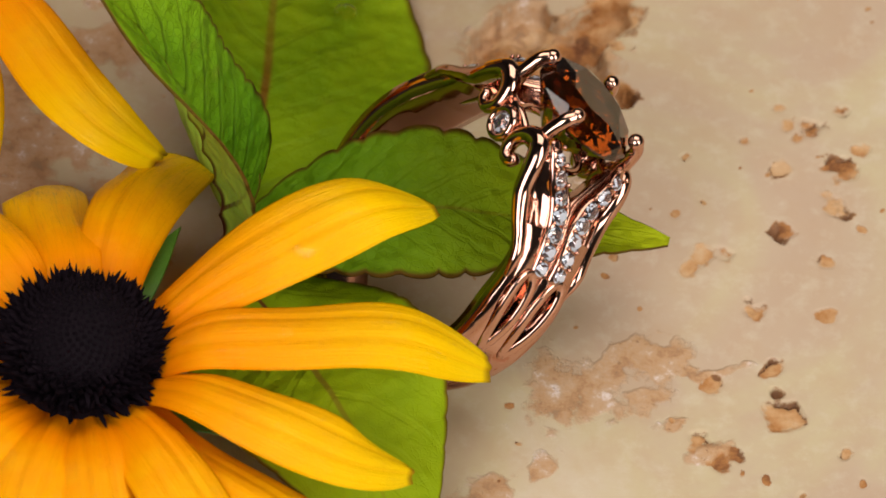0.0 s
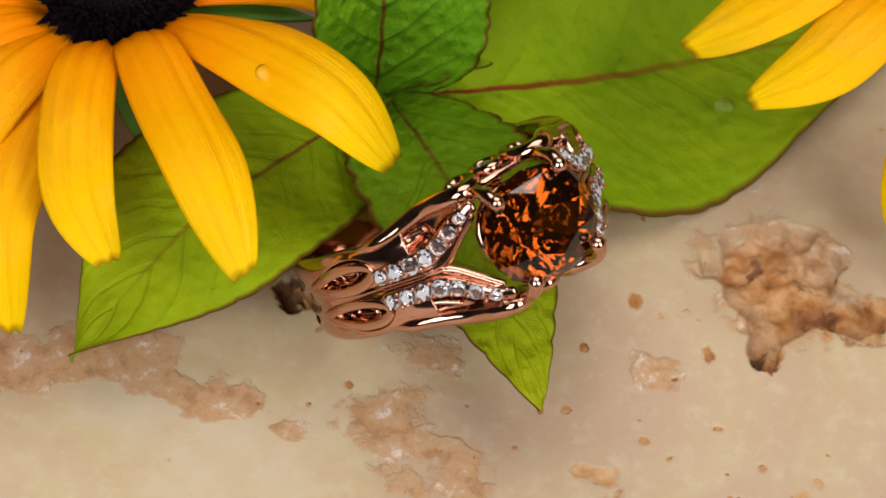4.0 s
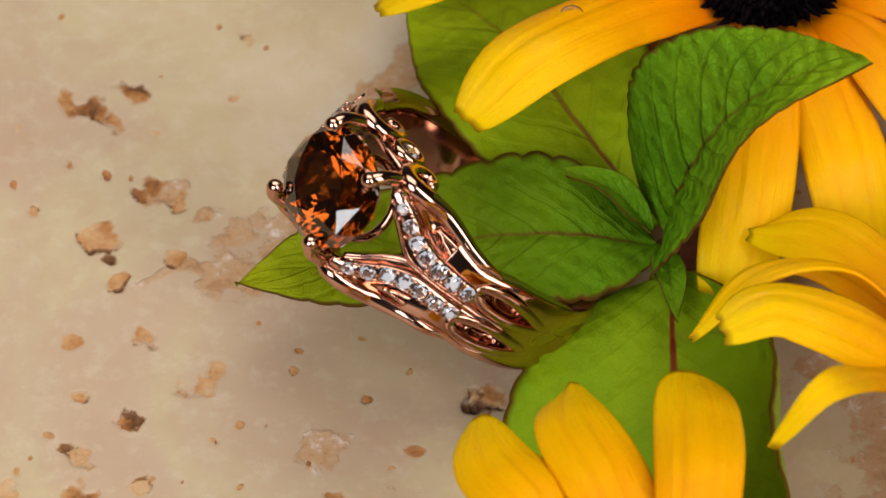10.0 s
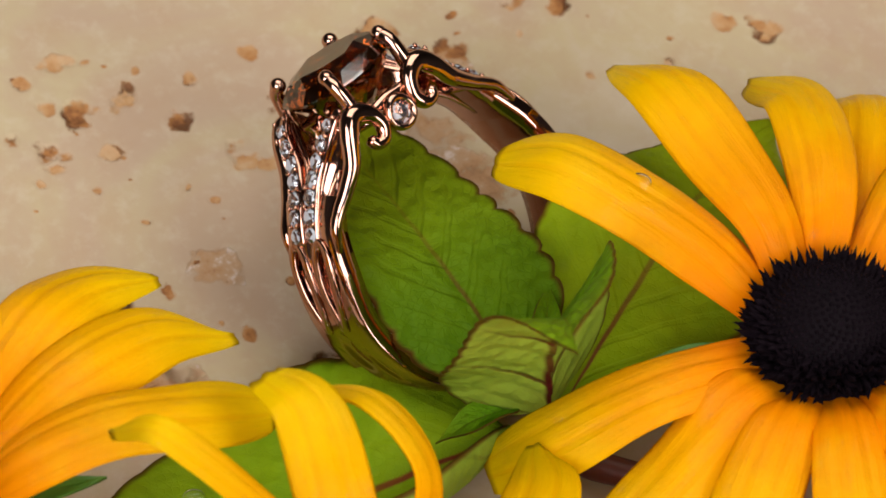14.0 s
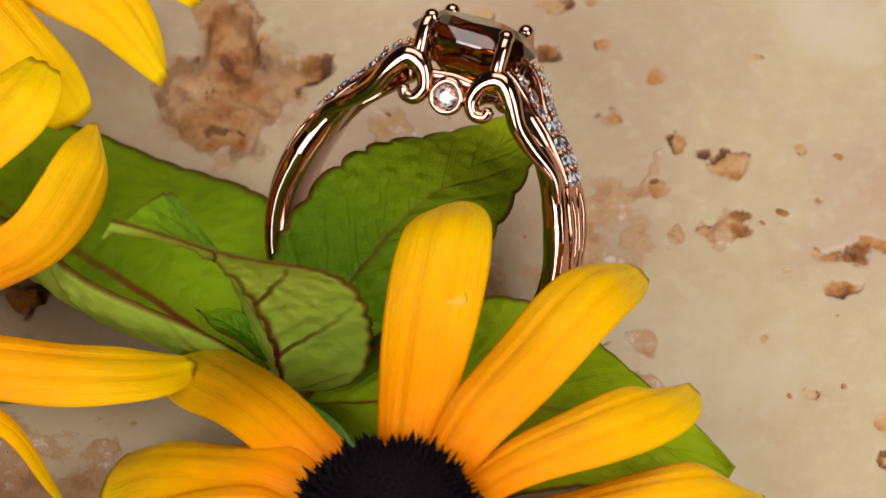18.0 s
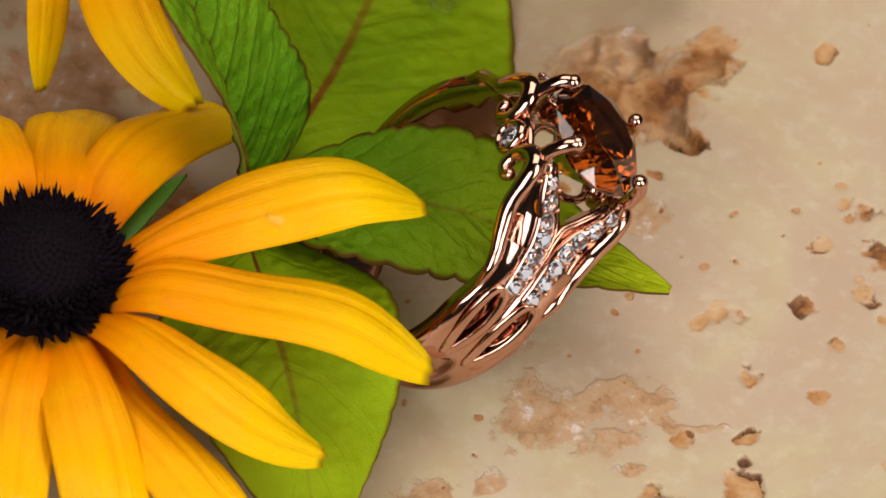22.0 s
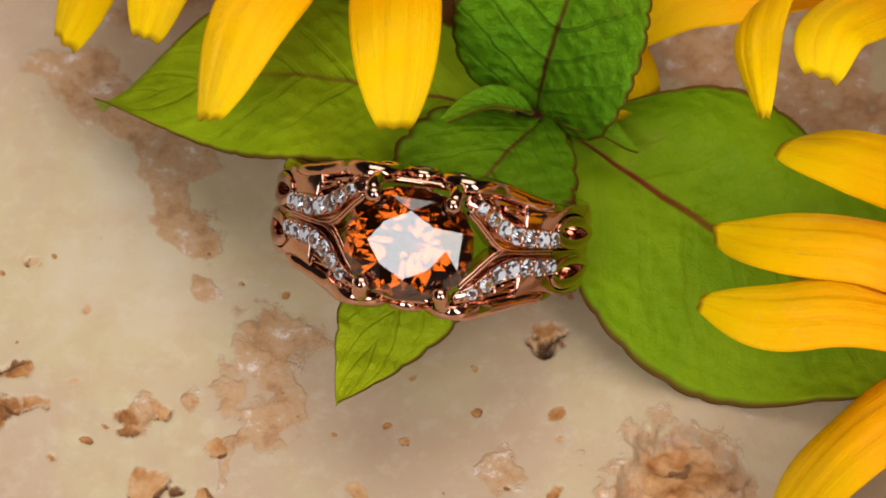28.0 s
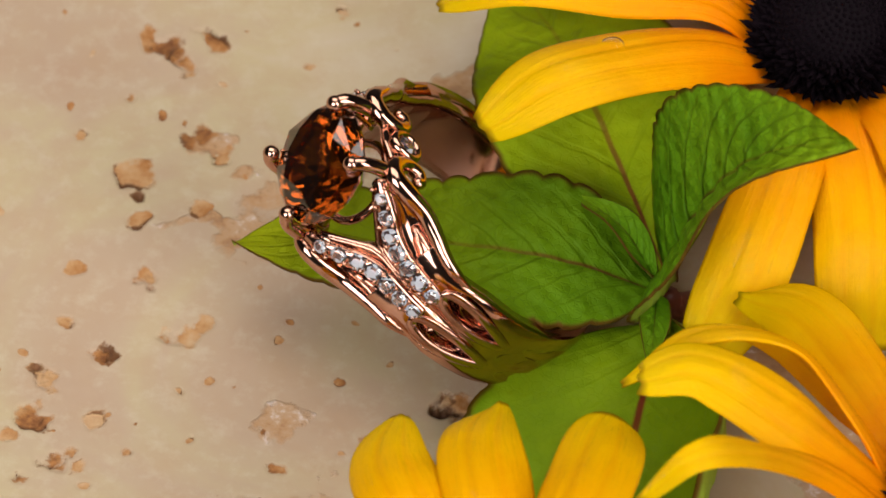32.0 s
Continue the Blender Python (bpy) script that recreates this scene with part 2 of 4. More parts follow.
def make_travertine():
    """Polished cream stone; the attributes say how far inside a filled or shade-painted patch, a pocket or a
    shade-darkened hole a place lies.
    """
    m, nt, out = material("travertine")
    big = noise_of(nt, 38.0, 5.0, 0.6, distortion=0.8)
    mid = noise_of(nt, 210.0, 6.0, 0.65)
    fine = noise_of(nt, 520.0, 6.0, 0.7)
    speck = noise_of(nt, 1700.0, 3.0, 0.6)

    def mask(field, noise, amount, width):
        f = math_node(nt, "ADD", attribute(nt, field), math_node(nt, "MULTIPLY_ADD", noise, amount, -0.5 * amount))
        return math_node(nt, "DIVIDE", f, width, clamp=True)

    cream = ramp(nt, big, [(0.30, (0.43, 0.285, 0.19)), (0.43, (0.455, 0.325, 0.215)), (0.55, (0.48, 0.375, 0.22)), (0.68, (0.52, 0.415, 0.30))])
    cream = mix_colour(nt, ramp(nt, mid, [(0.46, (0, 0, 0)), (0.72, (0.5, 0.5, 0.5))]), cream, (0.44, 0.285, 0.165))
    cream = mix_colour(nt, ramp(nt, fine, [(0.50, (0, 0, 0)), (0.78, (0.45, 0.45, 0.45))]), cream, (0.58, 0.50, 0.37))
    fill = ramp(nt, fine, [(0.32, (0.20, 0.085, 0.03)), (0.40, (0.36, 0.18, 0.08)), (0.48, (0.45, 0.26, 0.13)), (0.58, (0.47, 0.30, 0.175)), (0.68, (0.66, 0.54, 0.48))])
    fill = mix_colour(nt, ramp(nt, speck, [(0.66, (0, 0, 0)), (0.72, (0.6, 0.6, 0.6))]), fill, (0.15, 0.065, 0.03))
    rust = ramp(nt, mid, [(0.34, (0.15, 0.05, 0.014)), (0.44, (0.37, 0.155, 0.045)), (0.54, (0.48, 0.265, 0.115)), (0.64, (0.52, 0.335, 0.185)), (0.76, (0.60, 0.46, 0.37))])
    rust = mix_colour(nt, ramp(nt, fine, [(0.30, (0.8, 0.8, 0.8)), (0.44, (0, 0, 0))]), rust, (0.13, 0.045, 0.015))
    # dark rusty brown of the holes, with the shade of their overhang painted in
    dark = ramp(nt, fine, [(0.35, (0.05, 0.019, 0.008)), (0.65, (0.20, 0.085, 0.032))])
    in_fill = math_node(nt, "MULTIPLY", mask("stain_shade", math_node(nt, "MULTIPLY_ADD", fine, 0.5, math_node(nt, "MULTIPLY", mid, 0.5)), 3.2, 0.22), math_node(nt, "MULTIPLY_ADD", fine, 2.6, -0.15, clamp=True))
    in_pit = mask("pit", fine, 2.2, 0.30)
    in_shaded_hole = mask("shaded_hole", fine, 1.8, 0.25)
    col = mix_colour(nt, in_fill, cream, fill)
    col = mix_colour(nt, in_pit, col, rust)
    col = mix_colour(nt, in_shaded_hole, col, dark)
    p = node(nt, "ShaderNodeBsdfPrincipled", Roughness=0.5)
    p.inputs["Specular IOR Level"].default_value = 0.3
    nt.links.new(col, p.inputs["Base Color"])
    worn = math_node(nt, "ADD", in_fill, in_pit, clamp=True)
    nt.links.new(math_node(nt, "MULTIPLY_ADD", worn, 0.3, 0.42), p.inputs["Roughness"])
    grain = math_node(nt, "ADD", fine, math_node(nt, "MULTIPLY", speck, 0.5))
    rough = math_node(nt, "MULTIPLY", grain, math_node(nt, "MULTIPLY_ADD", worn, 0.5, 0.06))
    rough = math_node(nt, "SUBTRACT", rough, math_node(nt, "ADD", math_node(nt, "MULTIPLY", in_pit, 0.16), math_node(nt, "MULTIPLY", in_shaded_hole, 0.4)))
    nt.links.new(bump(nt, rough, 0.6, 0.0003), p.inputs["Normal"])
    nt.links.new(p.outputs[0], out.inputs[0])
    return m


TRAVERTINE = make_travertine()


# ---------------------------------------------------------------- mesh helpers
DISPLAY = []          # things that ride on the turning display, with the place of their base


def thing(name, base, label, category, group=""):
    ob = new(name)
    ob.empty_display_size = 0.005
    ob.location = Vector(base) * MM
    tagged(ob, label, category, group)
    DISPLAY.append((ob, tuple(base)))
    return ob


def mesh_of(name, verts, faces, materials, base=(0, 0, 0), smooth=True, index=None, values=None):
    me = bpy.data.meshes.new(name)
    b = np.asarray(base, float)
    me.from_pydata(((np.asarray(verts, float) - b) * MM).tolist(), [], faces)
    for m in materials:
        me.materials.append(m)
    if index is not None:
        me.polygons.foreach_set("material_index", index)
    me.polygons.foreach_set("use_smooth", [smooth] * len(me.polygons))
    for key, data in (values or {}).items():
        a = me.attributes.new(key, "FLOAT", "POINT")
        a.data.foreach_set("value", np.asarray(data, np.float32))
    me.update()
    return me


def part(name, me, parent, label=""):
    ob = new(name, me)
    ob.parent = parent
    if label:
        ob["label"] = label
    return ob


def spline(points, n):
    """n places along a smooth curve through the points."""
    p = np.asarray(points, float)
    if len(p) == 2:
        return p[0] + np.linspace(0, 1, n)[:, None] * (p[1] - p[0])
    q = np.vstack([2 * p[0] - p[1], p, 2 * p[-1] - p[-2]])
    seg = np.maximum(np.linalg.norm(np.diff(p, axis=0), axis=1), 1e-6)
    knots = np.concatenate([[0], np.cumsum(seg)]) / seg.sum()
    out = []
    for s in np.linspace(0, 1, n):
        k = min(np.searchsorted(knots, s, side="right") - 1, len(p) - 2)
        f = (s - knots[k]) / (knots[k + 1] - knots[k])
        a, b, c, d = q[k:k + 4]
        out.append(0.5 * (2 * b + (c - a) * f + (2 * a - 5 * b + 4 * c - d) * f * f + (3 * b - a - 3 * c + d) * f ** 3))
    return np.array(out)


def unit(v):
    return v / np.maximum(np.linalg.norm(v, axis=-1, keepdims=True), 1e-9)


def frames_along(c, hint):
    """Tangent, side and normal along a centre line, the normal kept near hint."""
    t = unit(np.gradient(c, axis=0))
    h = np.broadcast_to(np.asarray(hint, float), c.shape)
    s = unit(np.cross(t, h))
    return t, s, unit(np.cross(s, t))


def tube(points, radius, n=48, around=14, hint=(0, 0, 1), flat=1.0, caps=True):
    """A round or flattened bar along the points; radius: one number or one for each end/point."""
    c = spline(points, n)
    t, s, nn = frames_along(c, hint)
    r = np.interp(np.linspace(0, 1, n), np.linspace(0, 1, len(np.atleast_1d(radius))), np.atleast_1d(radius))
    ang = np.linspace(0, 2 * np.pi, around, endpoint=False)
    v = (c[:, None] + s[:, None] * (np.cos(ang)[:, None] * 1.0) * r[:, None, None] + nn[:, None] * (np.sin(ang)[:, None] * flat) * r[:, None, None]).reshape(-1, 3)
    f = [(i * around + j, i * around + (j + 1) % around, (i + 1) * around + (j + 1) % around, (i + 1) * around + j) for i in range(n - 1) for j in range(around)]
    v = v.tolist()
    if caps:
        for row, sign in ((0, -1), (n - 1, 1)):
            tip = len(v)
            v.append((c[row] + t[row] * sign * r[row] * 0.6).tolist())
            for j in range(around):
                a, b = row * around + j, row * around + (j + 1) % around
                f.append((b, a, tip) if sign < 0 else (a, b, tip))
    return np.array(v), f


def joined(pieces):
    verts, faces, k = [], [], 0
    for v, f in pieces:
        verts.append(np.asarray(v, float))
        faces += [tuple(i + k for i in q) for q in f]
        k += len(v)
    return np.vstack(verts), faces


def sheet(grid, normal, thick, top, under, rim, values):
    """A thin solid from a grid of places: upper face, lower face and edge."""
    nu, nv, _ = grid.shape
    a = grid.reshape(-1, 3)
    b = (grid - normal * thick[:, :, None]).reshape(-1, 3)
    k = nu * nv
    f, idx = [], []
    for i in range(nu - 1):
        for j in range(nv - 1):
            q = (i * nv + j, i * nv + j + 1, (i + 1) * nv + j + 1, (i + 1) * nv + j)
            f.append(q)
            idx.append(top)
            f.append(tuple(k + w for w in reversed(q)))
            idx.append(under)
    ring_ids = [j for j in range(nv)] + [i * nv + nv - 1 for i in range(1, nu)] + [(nu - 1) * nv + j for j in range(nv - 2, -1, -1)] + [i * nv for i in range(nu - 2, 0, -1)]
    for p, q in zip(ring_ids, ring_ids[1:] + ring_ids[:1]):
        f.append((q, p, k + p, k + q))
        idx.append(rim)
    vals = {key: np.concatenate([d.reshape(-1), d.reshape(-1)]) for key, d in values.items()}
    return np.vstack([a, b]), f, idx, vals


# ---------------------------------------------------------------- slab
def value_noise(x, y, cell, seed):
    r = np.random.RandomState(seed)
    table = r.rand(256, 256)
    fx, fy = x / cell, y / cell
    ix, iy = np.floor(fx).astype(int), np.floor(fy).astype(int)
    tx, ty = fx - ix, fy - iy
    tx, ty = tx * tx * (3 - 2 * tx), ty * ty * (3 - 2 * ty)
    g = lambda a, b: table[a % 256, b % 256]
    return (g(ix, iy) * (1 - tx) + g(ix + 1, iy) * tx) * (1 - ty) + (g(ix, iy + 1) * (1 - tx) + g(ix + 1, iy + 1) * tx) * ty


def fractal(x, y, cell, seed, octaves=4):
    return sum(value_noise(x, y, cell / 2 ** k, seed + k) * 0.5 ** k for k in range(octaves)) / (2 - 0.5 ** (octaves - 1)) - 0.5


def smooth(a, b, x):
    t = np.clip((x - a) / (b - a), 0, 1)
    return t * t * (3 - 2 * t)


fine_axis = np.arange(-37.0, 37.01, 0.165)
axis = np.concatenate([[-150, -110, -80, -60, -48, -41], fine_axis, [41, 48, 60, 80, 110, 150]])
SX, SY = np.meshgrid(axis, axis, indexing="ij")
WX = SX + 1.1 * fractal(SX, SY, 3.0, 11)
WY = SY + 1.1 * fractal(SX, SY, 3.0, 31)
height = 0.10 * fractal(SX, SY, 9.0, 51) + 0.03 * fractal(SX, SY, 1.2, 61, 2)
stain_shade = np.full_like(SX, -1.5)
pocket = np.full_like(SX, -1.5)
shaded_hole = np.full_like(SX, -1.5)


def inside_of(x, y, rx, ry, turn, ragged, cell, seed):
    """1 in the middle of a ragged oval, 0 at its edge, negative outside."""
    c, s = math.cos(radians(turn)), math.sin(radians(turn))
    u, v = (WX - x) * c + (WY - y) * s, (WY - y) * c - (WX - x) * s
    return 1 - np.sqrt((u / rx) ** 2 + (v / ry) ** 2) + ragged * fractal(SX, SY, cell, seed, 3)


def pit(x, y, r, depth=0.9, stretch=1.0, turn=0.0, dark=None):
    """A shallow rust-coloured pocket in the stone with a deeper dark hole at one side, its crescent of dark brown also
    painting shade.
    """
    global height, pocket, shaded_hole
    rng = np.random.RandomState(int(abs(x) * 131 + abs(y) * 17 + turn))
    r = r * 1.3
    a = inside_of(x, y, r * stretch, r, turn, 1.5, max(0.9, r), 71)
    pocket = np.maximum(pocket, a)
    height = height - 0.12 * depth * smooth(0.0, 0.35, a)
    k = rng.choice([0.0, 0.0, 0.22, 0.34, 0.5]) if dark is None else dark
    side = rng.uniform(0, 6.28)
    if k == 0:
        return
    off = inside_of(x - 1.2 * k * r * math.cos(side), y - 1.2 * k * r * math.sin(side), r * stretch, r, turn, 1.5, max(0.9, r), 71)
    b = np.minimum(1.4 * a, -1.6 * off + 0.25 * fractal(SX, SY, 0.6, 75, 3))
    shaded_hole = np.maximum(shaded_hole, b)
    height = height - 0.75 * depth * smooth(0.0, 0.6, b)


def patch(x, y, rx, ry, turn=0.0):
    """A brown place in the stone, level with it and ragged at its edge: a filling, or shade painted under the flowers.
    """
    global stain_shade
    stain_shade = np.maximum(stain_shade, inside_of(x, y, rx, ry, turn, 1.9, 3.2, 91))


pit(20, 15.4, 0.35, 0.77, 1.12, 139)
pit(22.2, 12.8, 0.57, 1, 1.07, 154)
pit(24, 16.9, 0.57, 1, 1.24, 148)
pit(25.7, 13.3, 0.69, 1.12, 1.03, 3)
pit(27.8, 15.1, 0.46, 0.88, 1.45, 120)
pit(30.6, 14.9, 0.57, 1, 1.13, 59)
pit(30.9, 12.4, 0.69, 1.12, 1.1, 120)
pit(25.9, 9.3, 0.69, 1.12, 1.27, 140)
pit(22.6, 7.2, 0.69, 1.12, 1.24, 163)
pit(16.2, 13.8, 0.23, 0.66, 1.43, 59)
pit(17.3, 9.6, 0.23, 0.66, 1.32, 133)
pit(16.1, 3.9, 0.57, 1, 1.19, 3)
pit(17.5, 4.9, 0.81, 1.24, 1.34, 16)
pit(20.7, 0.4, 0.69, 1.12, 1.08, 151)
pit(25.6, 0.3, 0.46, 0.88, 1.02, 7)
pit(21.7, -4.7, 0.57, 1, 1.41, 68)
pit(22.6, -8.3, 0.92, 1.36, 1.24, 99)
pit(27, -11.3, 0.35, 0.77, 1.36, 109)
pit(19.3, -11.8, 0.57, 1, 1.2, 147)
pit(16.9, -10.9, 0.57, 1, 1.22, 34)
pit(22.5, 18.4, 0.23, 0.66, 1.44, 24)
pit(20.7, -18.4, 0.69, 1.12, 1.02, 126)
pit(4.1, -8.2, 0.23, 0.66, 1.11, 172)
pit(17.9, -5.7, 0.57, 1, 1.22, 160)
pit(-0.7, -8.8, 0.23, 0.66, 1.43, 107)
pit(-4.1, -8.6, 1.0, 1.6, 1.25, 98, 0.95)
pit(10.1, 15.1, 0.35, 0.77, 1.29, 136)
pit(15.9, -34.8, 0.46, 0.88, 1.29, 149)
pit(11.5, -29.7, 0.57, 1, 1.12, 86)
pit(9.6, -32.2, 0.69, 1.12, 1.34, 7)
pit(19, -21, 0.57, 1, 1.43, 155)
pit(21.8, -19.8, 0.69, 1.12, 1.34, 41)
pit(24.2, -14.9, 0.23, 0.66, 1.35, 83)
pit(17.8, -16.9, 0.17, 0.54, 1.48, 146)
pit(25.4, 4.8, 0.35, 0.77, 1.28, 167)
pit(10.3, 2.9, 0.17, 0.54, 1.11, 146)
pit(6.5, 7.6, 0.35, 0.77, 1.13, 31)
pit(5.8, 13.5, 0.23, 0.66, 1.03, 163)
pit(4, 12.4, 0.35, 0.77, 1.49, 22)
pit(-1.5, 8.7, 0.95, 1.3, 1.3, 17, 0.7)
pit(-16.9, 21.1, 1.0, 1.8, 1.6, 15, 1.1)
pit(12, -19.5, 0.35, 0.77, 1.21, 38)
pit(6, -21.8, 0.23, 0.66, 1.01, 109)
pit(24.5, 16.1, 0.69, 1.12, 1.38, 30)
pit(21.3, -13.7, 0.23, 0.66, 1.02, 157)
pit(30.2, 10.6, 0.23, 0.66, 1.38, 96)
pit(26.6, 12.6, 0.69, 1.12, 1.36, 84)
pit(11, 25.6, 0.81, 1.24, 1.28, 71)
pit(11.2, 23.3, 0.46, 0.88, 1.25, 9)
pit(30.8, 11.5, 0.57, 1, 1.15, 19)
pit(26.4, 18.1, 0.46, 0.88, 1.05, 137)
pit(33.3, 16.4, 0.35, 0.77, 1.02, 50)
pit(23, 16.8, 0.46, 0.88, 1.49, 74)
pit(18.3, 29.1, 0.57, 1, 1.31, 39)
pit(28, -13.7, 0.23, 0.66, 1.34, 86)
pit(21.1, -19.2, 0.57, 1, 1.16, 35)
pit(23.1, -20, 0.57, 1, 1.45, 96)
pit(18.4, -12.2, 0.69, 1.12, 1.19, 133)
pit(10.4, -24.6, 0.35, 0.77, 1.19, 152)
pit(15, 8.3, 0.23, 0.66, 1.34, 26)
# the large rust-coloured hollow
for hx, hy, hrx, hry, ht in ((5.2, 21.6, 5.4, 4.4, 10), (9.4, 25.4, 2.7, 2.2, 40), (10.4, 19.0, 2.4, 1.2, -25)):
    sunk = inside_of(hx, hy, hrx, hry, ht, 0.9, 2.4, 63)
    stain_shade = np.maximum(stain_shade, sunk + 0.15)
    pocket = np.maximum(pocket, 1.1 * sunk - 0.30)
    height = np.minimum(height, -1.9 * smooth(0.0, 0.14, sunk) * (0.85 + 0.9 * fractal(SX, SY, 1.8, 65, 3)))
pit(9.4, 25.8, 2.2, 0.5, 1.2, 70, 0.15)
pit(7.4, 23.0, 1.2, 0.5, 1.6, 30, 0.2)
pit(10.8, 19.2, 0.8, 0.8, 1.8, -25, 0.7)
pit(3.2, 20.0, 0.9, 0.6, 1.6, 100, 0.4)
pit(5.4, 24.6, 0.9, 0.5, 1.5, 20, 0.3)
# brown filled places, and below them brown painted for shade
patch(10.4, 11.3, 1.9, 1.4, 30)
patch(10.0, -6.2, 4.6, 3.2, 20)
patch(14.2, -4.0, 2.0, 1.2, 10)
patch(13.2, -7.0, 3.2, 2.6, 60)
patch(18.4, -11.6, 1.8, 0.7, 25)
patch(17.3, -5.0, 2.4, 0.7, 15)
patch(15.0, -9.4, 1.6, 0.9, 30)
patch(17.5, -11.5, 1.6, 0.8, 20)
patch(16.4, -5.0, 2.2, 0.7, -20)
patch(6.6, -13.6, 1.8, 1.1, 60)
patch(2.5, -16.2, 4.2, 2.4, 40)
patch(-3.5, -22.5, 5.2, 2.8, 65)
patch(-5.0, -30.0, 4.5, 3.0, 80)
patch(3.6, -2.8, 2.4, 1.4, 60)
patch(-14.0, -30.0, 5.0, 3.0, 10)
patch(-20.0, 28.0, 6.0, 4.0, 30)
patch(-22.0, 3.0, 4.0, 3.0, 0)
# these three darken the slab under the flowers: brown with their shade painted in
patch(-31.0, 8.0, 9.0, 7.0, 70)
patch(-34.0, -5.0, 6.0, 5.0, 0)
patch(-28.0, 18.0, 6.0, 5.0, 40)
patch(0.5, -19.5, 4.0, 1.6, 60)

speck_rng = np.random.RandomState(12)
for _ in range(70):
    sx_, sy_ = speck_rng.uniform(-30, 34, 2)
    pit(sx_, sy_, speck_rng.uniform(0.09, 0.22), 0.3, speck_rng.uniform(1.0, 1.8), speck_rng.uniform(0, 180))

nA = len(axis)
top_v = np.stack([SX, SY, np.minimum(height, 0.06)], 2).reshape(-1, 3)
top_f = [(i * nA + j, (i + 1) * nA + j, (i + 1) * nA + j + 1, i * nA + j + 1) for i in range(nA - 1) for j in range(nA - 1)]
rim_ids = [i * nA for i in range(nA)] + [(nA - 1) * nA + j for j in range(1, nA)] + [i * nA + nA - 1 for i in range(nA - 2, -1, -1)] + [j for j in range(nA - 2, 0, -1)]
low = top_v[rim_ids].copy()
low[:, 2] = -14.0
slab_v = np.vstack([top_v, low])
k0 = len(top_v)
for i in range(len(rim_ids)):
    j = (i + 1) % len(rim_ids)
    top_f.append((rim_ids[j], rim_ids[i], k0 + i, k0 + j))
top_f.append(tuple(k0 + i for i in reversed(range(len(rim_ids)))))
zero = np.zeros(len(low))
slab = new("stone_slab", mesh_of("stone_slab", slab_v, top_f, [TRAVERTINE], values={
    "stain_shade": np.concatenate([stain_shade.reshape(-1), zero - 1.5]), "pit": np.concatenate([pocket.reshape(-1), zero - 1.5]),
    "shaded_hole": np.concatenate([shaded_hole.reshape(-1), zero - 1.5])}))
tagged(slab, "cream travertine slab with rust brown pits and filled patches", "stone slab", kind="structure")
DISPLAY.append((slab, (0, 0, 0)))


def box(name, lo, hi, mat, label, category):
    bm = bmesh.new()
    bmesh.ops.create_cube(bm, size=1.0)
    for v in bm.verts:
        v.co = Vector([(a + b) / 2 + c * (b - a) for a, b, c in zip(lo, hi, v.co)])
    me = bpy.data.meshes.new(name)
    bm.to_mesh(me)
    bm.free()
    me.materials.append(mat)
    return tagged(new(name, me), label, category, kind="structure")


box("table_top", (-1.5, -1.5, -0.05), (1.5, 1.5, -0.0141), TABLE, "plain dark table top under the stone slab", "table top")
box("wall_north", (-1.5, 1.5, -0.05), (1.5, 1.6, 1.9), WALL, "plain dark grey studio wall", "wall")
box("wall_south", (-1.5, -1.6, -0.05), (1.5, -1.5, 1.9), WALL, "plain dark grey studio wall", "wall")
box("wall_east", (1.5, -1.6, -0.05), (1.6, 1.6, 1.9), WALL, "plain dark grey studio wall", "wall")
box("wall_west", (-1.6, -1.6, -0.05), (-1.5, 1.6, 1.9), WALL, "plain dark grey studio wall", "wall")
box("ceiling", (-1.6, -1.6, 1.9), (1.6, 1.6, 2.0), WALL, "plain dark grey studio ceiling", "ceiling")


# ---------------------------------------------------------------- the ring
# The ring leans with its plane at about 45 degrees and stands on the low side of its band.
AY = np.array([0.663, 0.224, 0.715])
AY /= np.linalg.norm(AY)
AX = np.array([0.32, -0.947, 0.0])
AX = AX - AY * (AX @ AY)
AX /= np.linalg.norm(AX)
AZ = np.cross(AX, AY)
RING_O = np.array([-0.6, 0.1, 7.6])
RING_BASE = (-7.4, -2.3, 0.0)


def ring_place(v):
    v = np.asarray(v, float)
    # the shoulders sit a little lower than the head
    y = v[:, 1:2] - 0.42 * smooth(12.6, 10.8, v[:, 1:2]) * smooth(-2.0, 4.0, v[:, 1:2])
    return RING_O + v[:, :1] * AX + y * AY + v[:, 2:3] * AZ


ring = thing("gemstone_ring", RING_BASE, "rose gold ring with a faceted amber gemstone and small diamonds, leaning", "ring")


def ring_part(name, vf, mat, parent=None, label="", smooth_faces=True, index=None):
    v, f = vf
    mats = mat if isinstance(mat, list) else [mat]
    return part(name, mesh_of(name, ring_place(v), f, mats, RING_BASE, smooth_faces, index), parent or ring, label)


def band_outer(down):
    return np.interp(down, [36, 45, 55, 66, 80, 110, 180], [11.35, 11.2, 10.95, 10.7, 10.5, 10.4, 10.3])


def band_inner(down):
    return np.interp(down, [36, 45, 58, 72, 180], [10.2, 9.6, 9.0, 8.7, 8.7])


def band_half(down):
    return np.interp(down, [36, 43, 50, 58, 66, 78, 100, 130, 180], [3.2, 2.95, 2.8, 2.88, 3.05, 3.0, 2.85, 2.6, 2.4])


def loop_outline(n=60):
    """A drop-shaped opening in the shoulder: degrees down the band and place across it."""
    k = np.linspace(0, 2 * np.pi, n)
    down = 71 - 17 * np.cos(k)
    z = 1.42 - 0.45 * (1 - np.cos(k)) / 2 * 0.9 + 1.0 * np.sin(k) * (0.55 + 0.45 * np.cos(k * 1.0)) ** 0.55
    return down, z


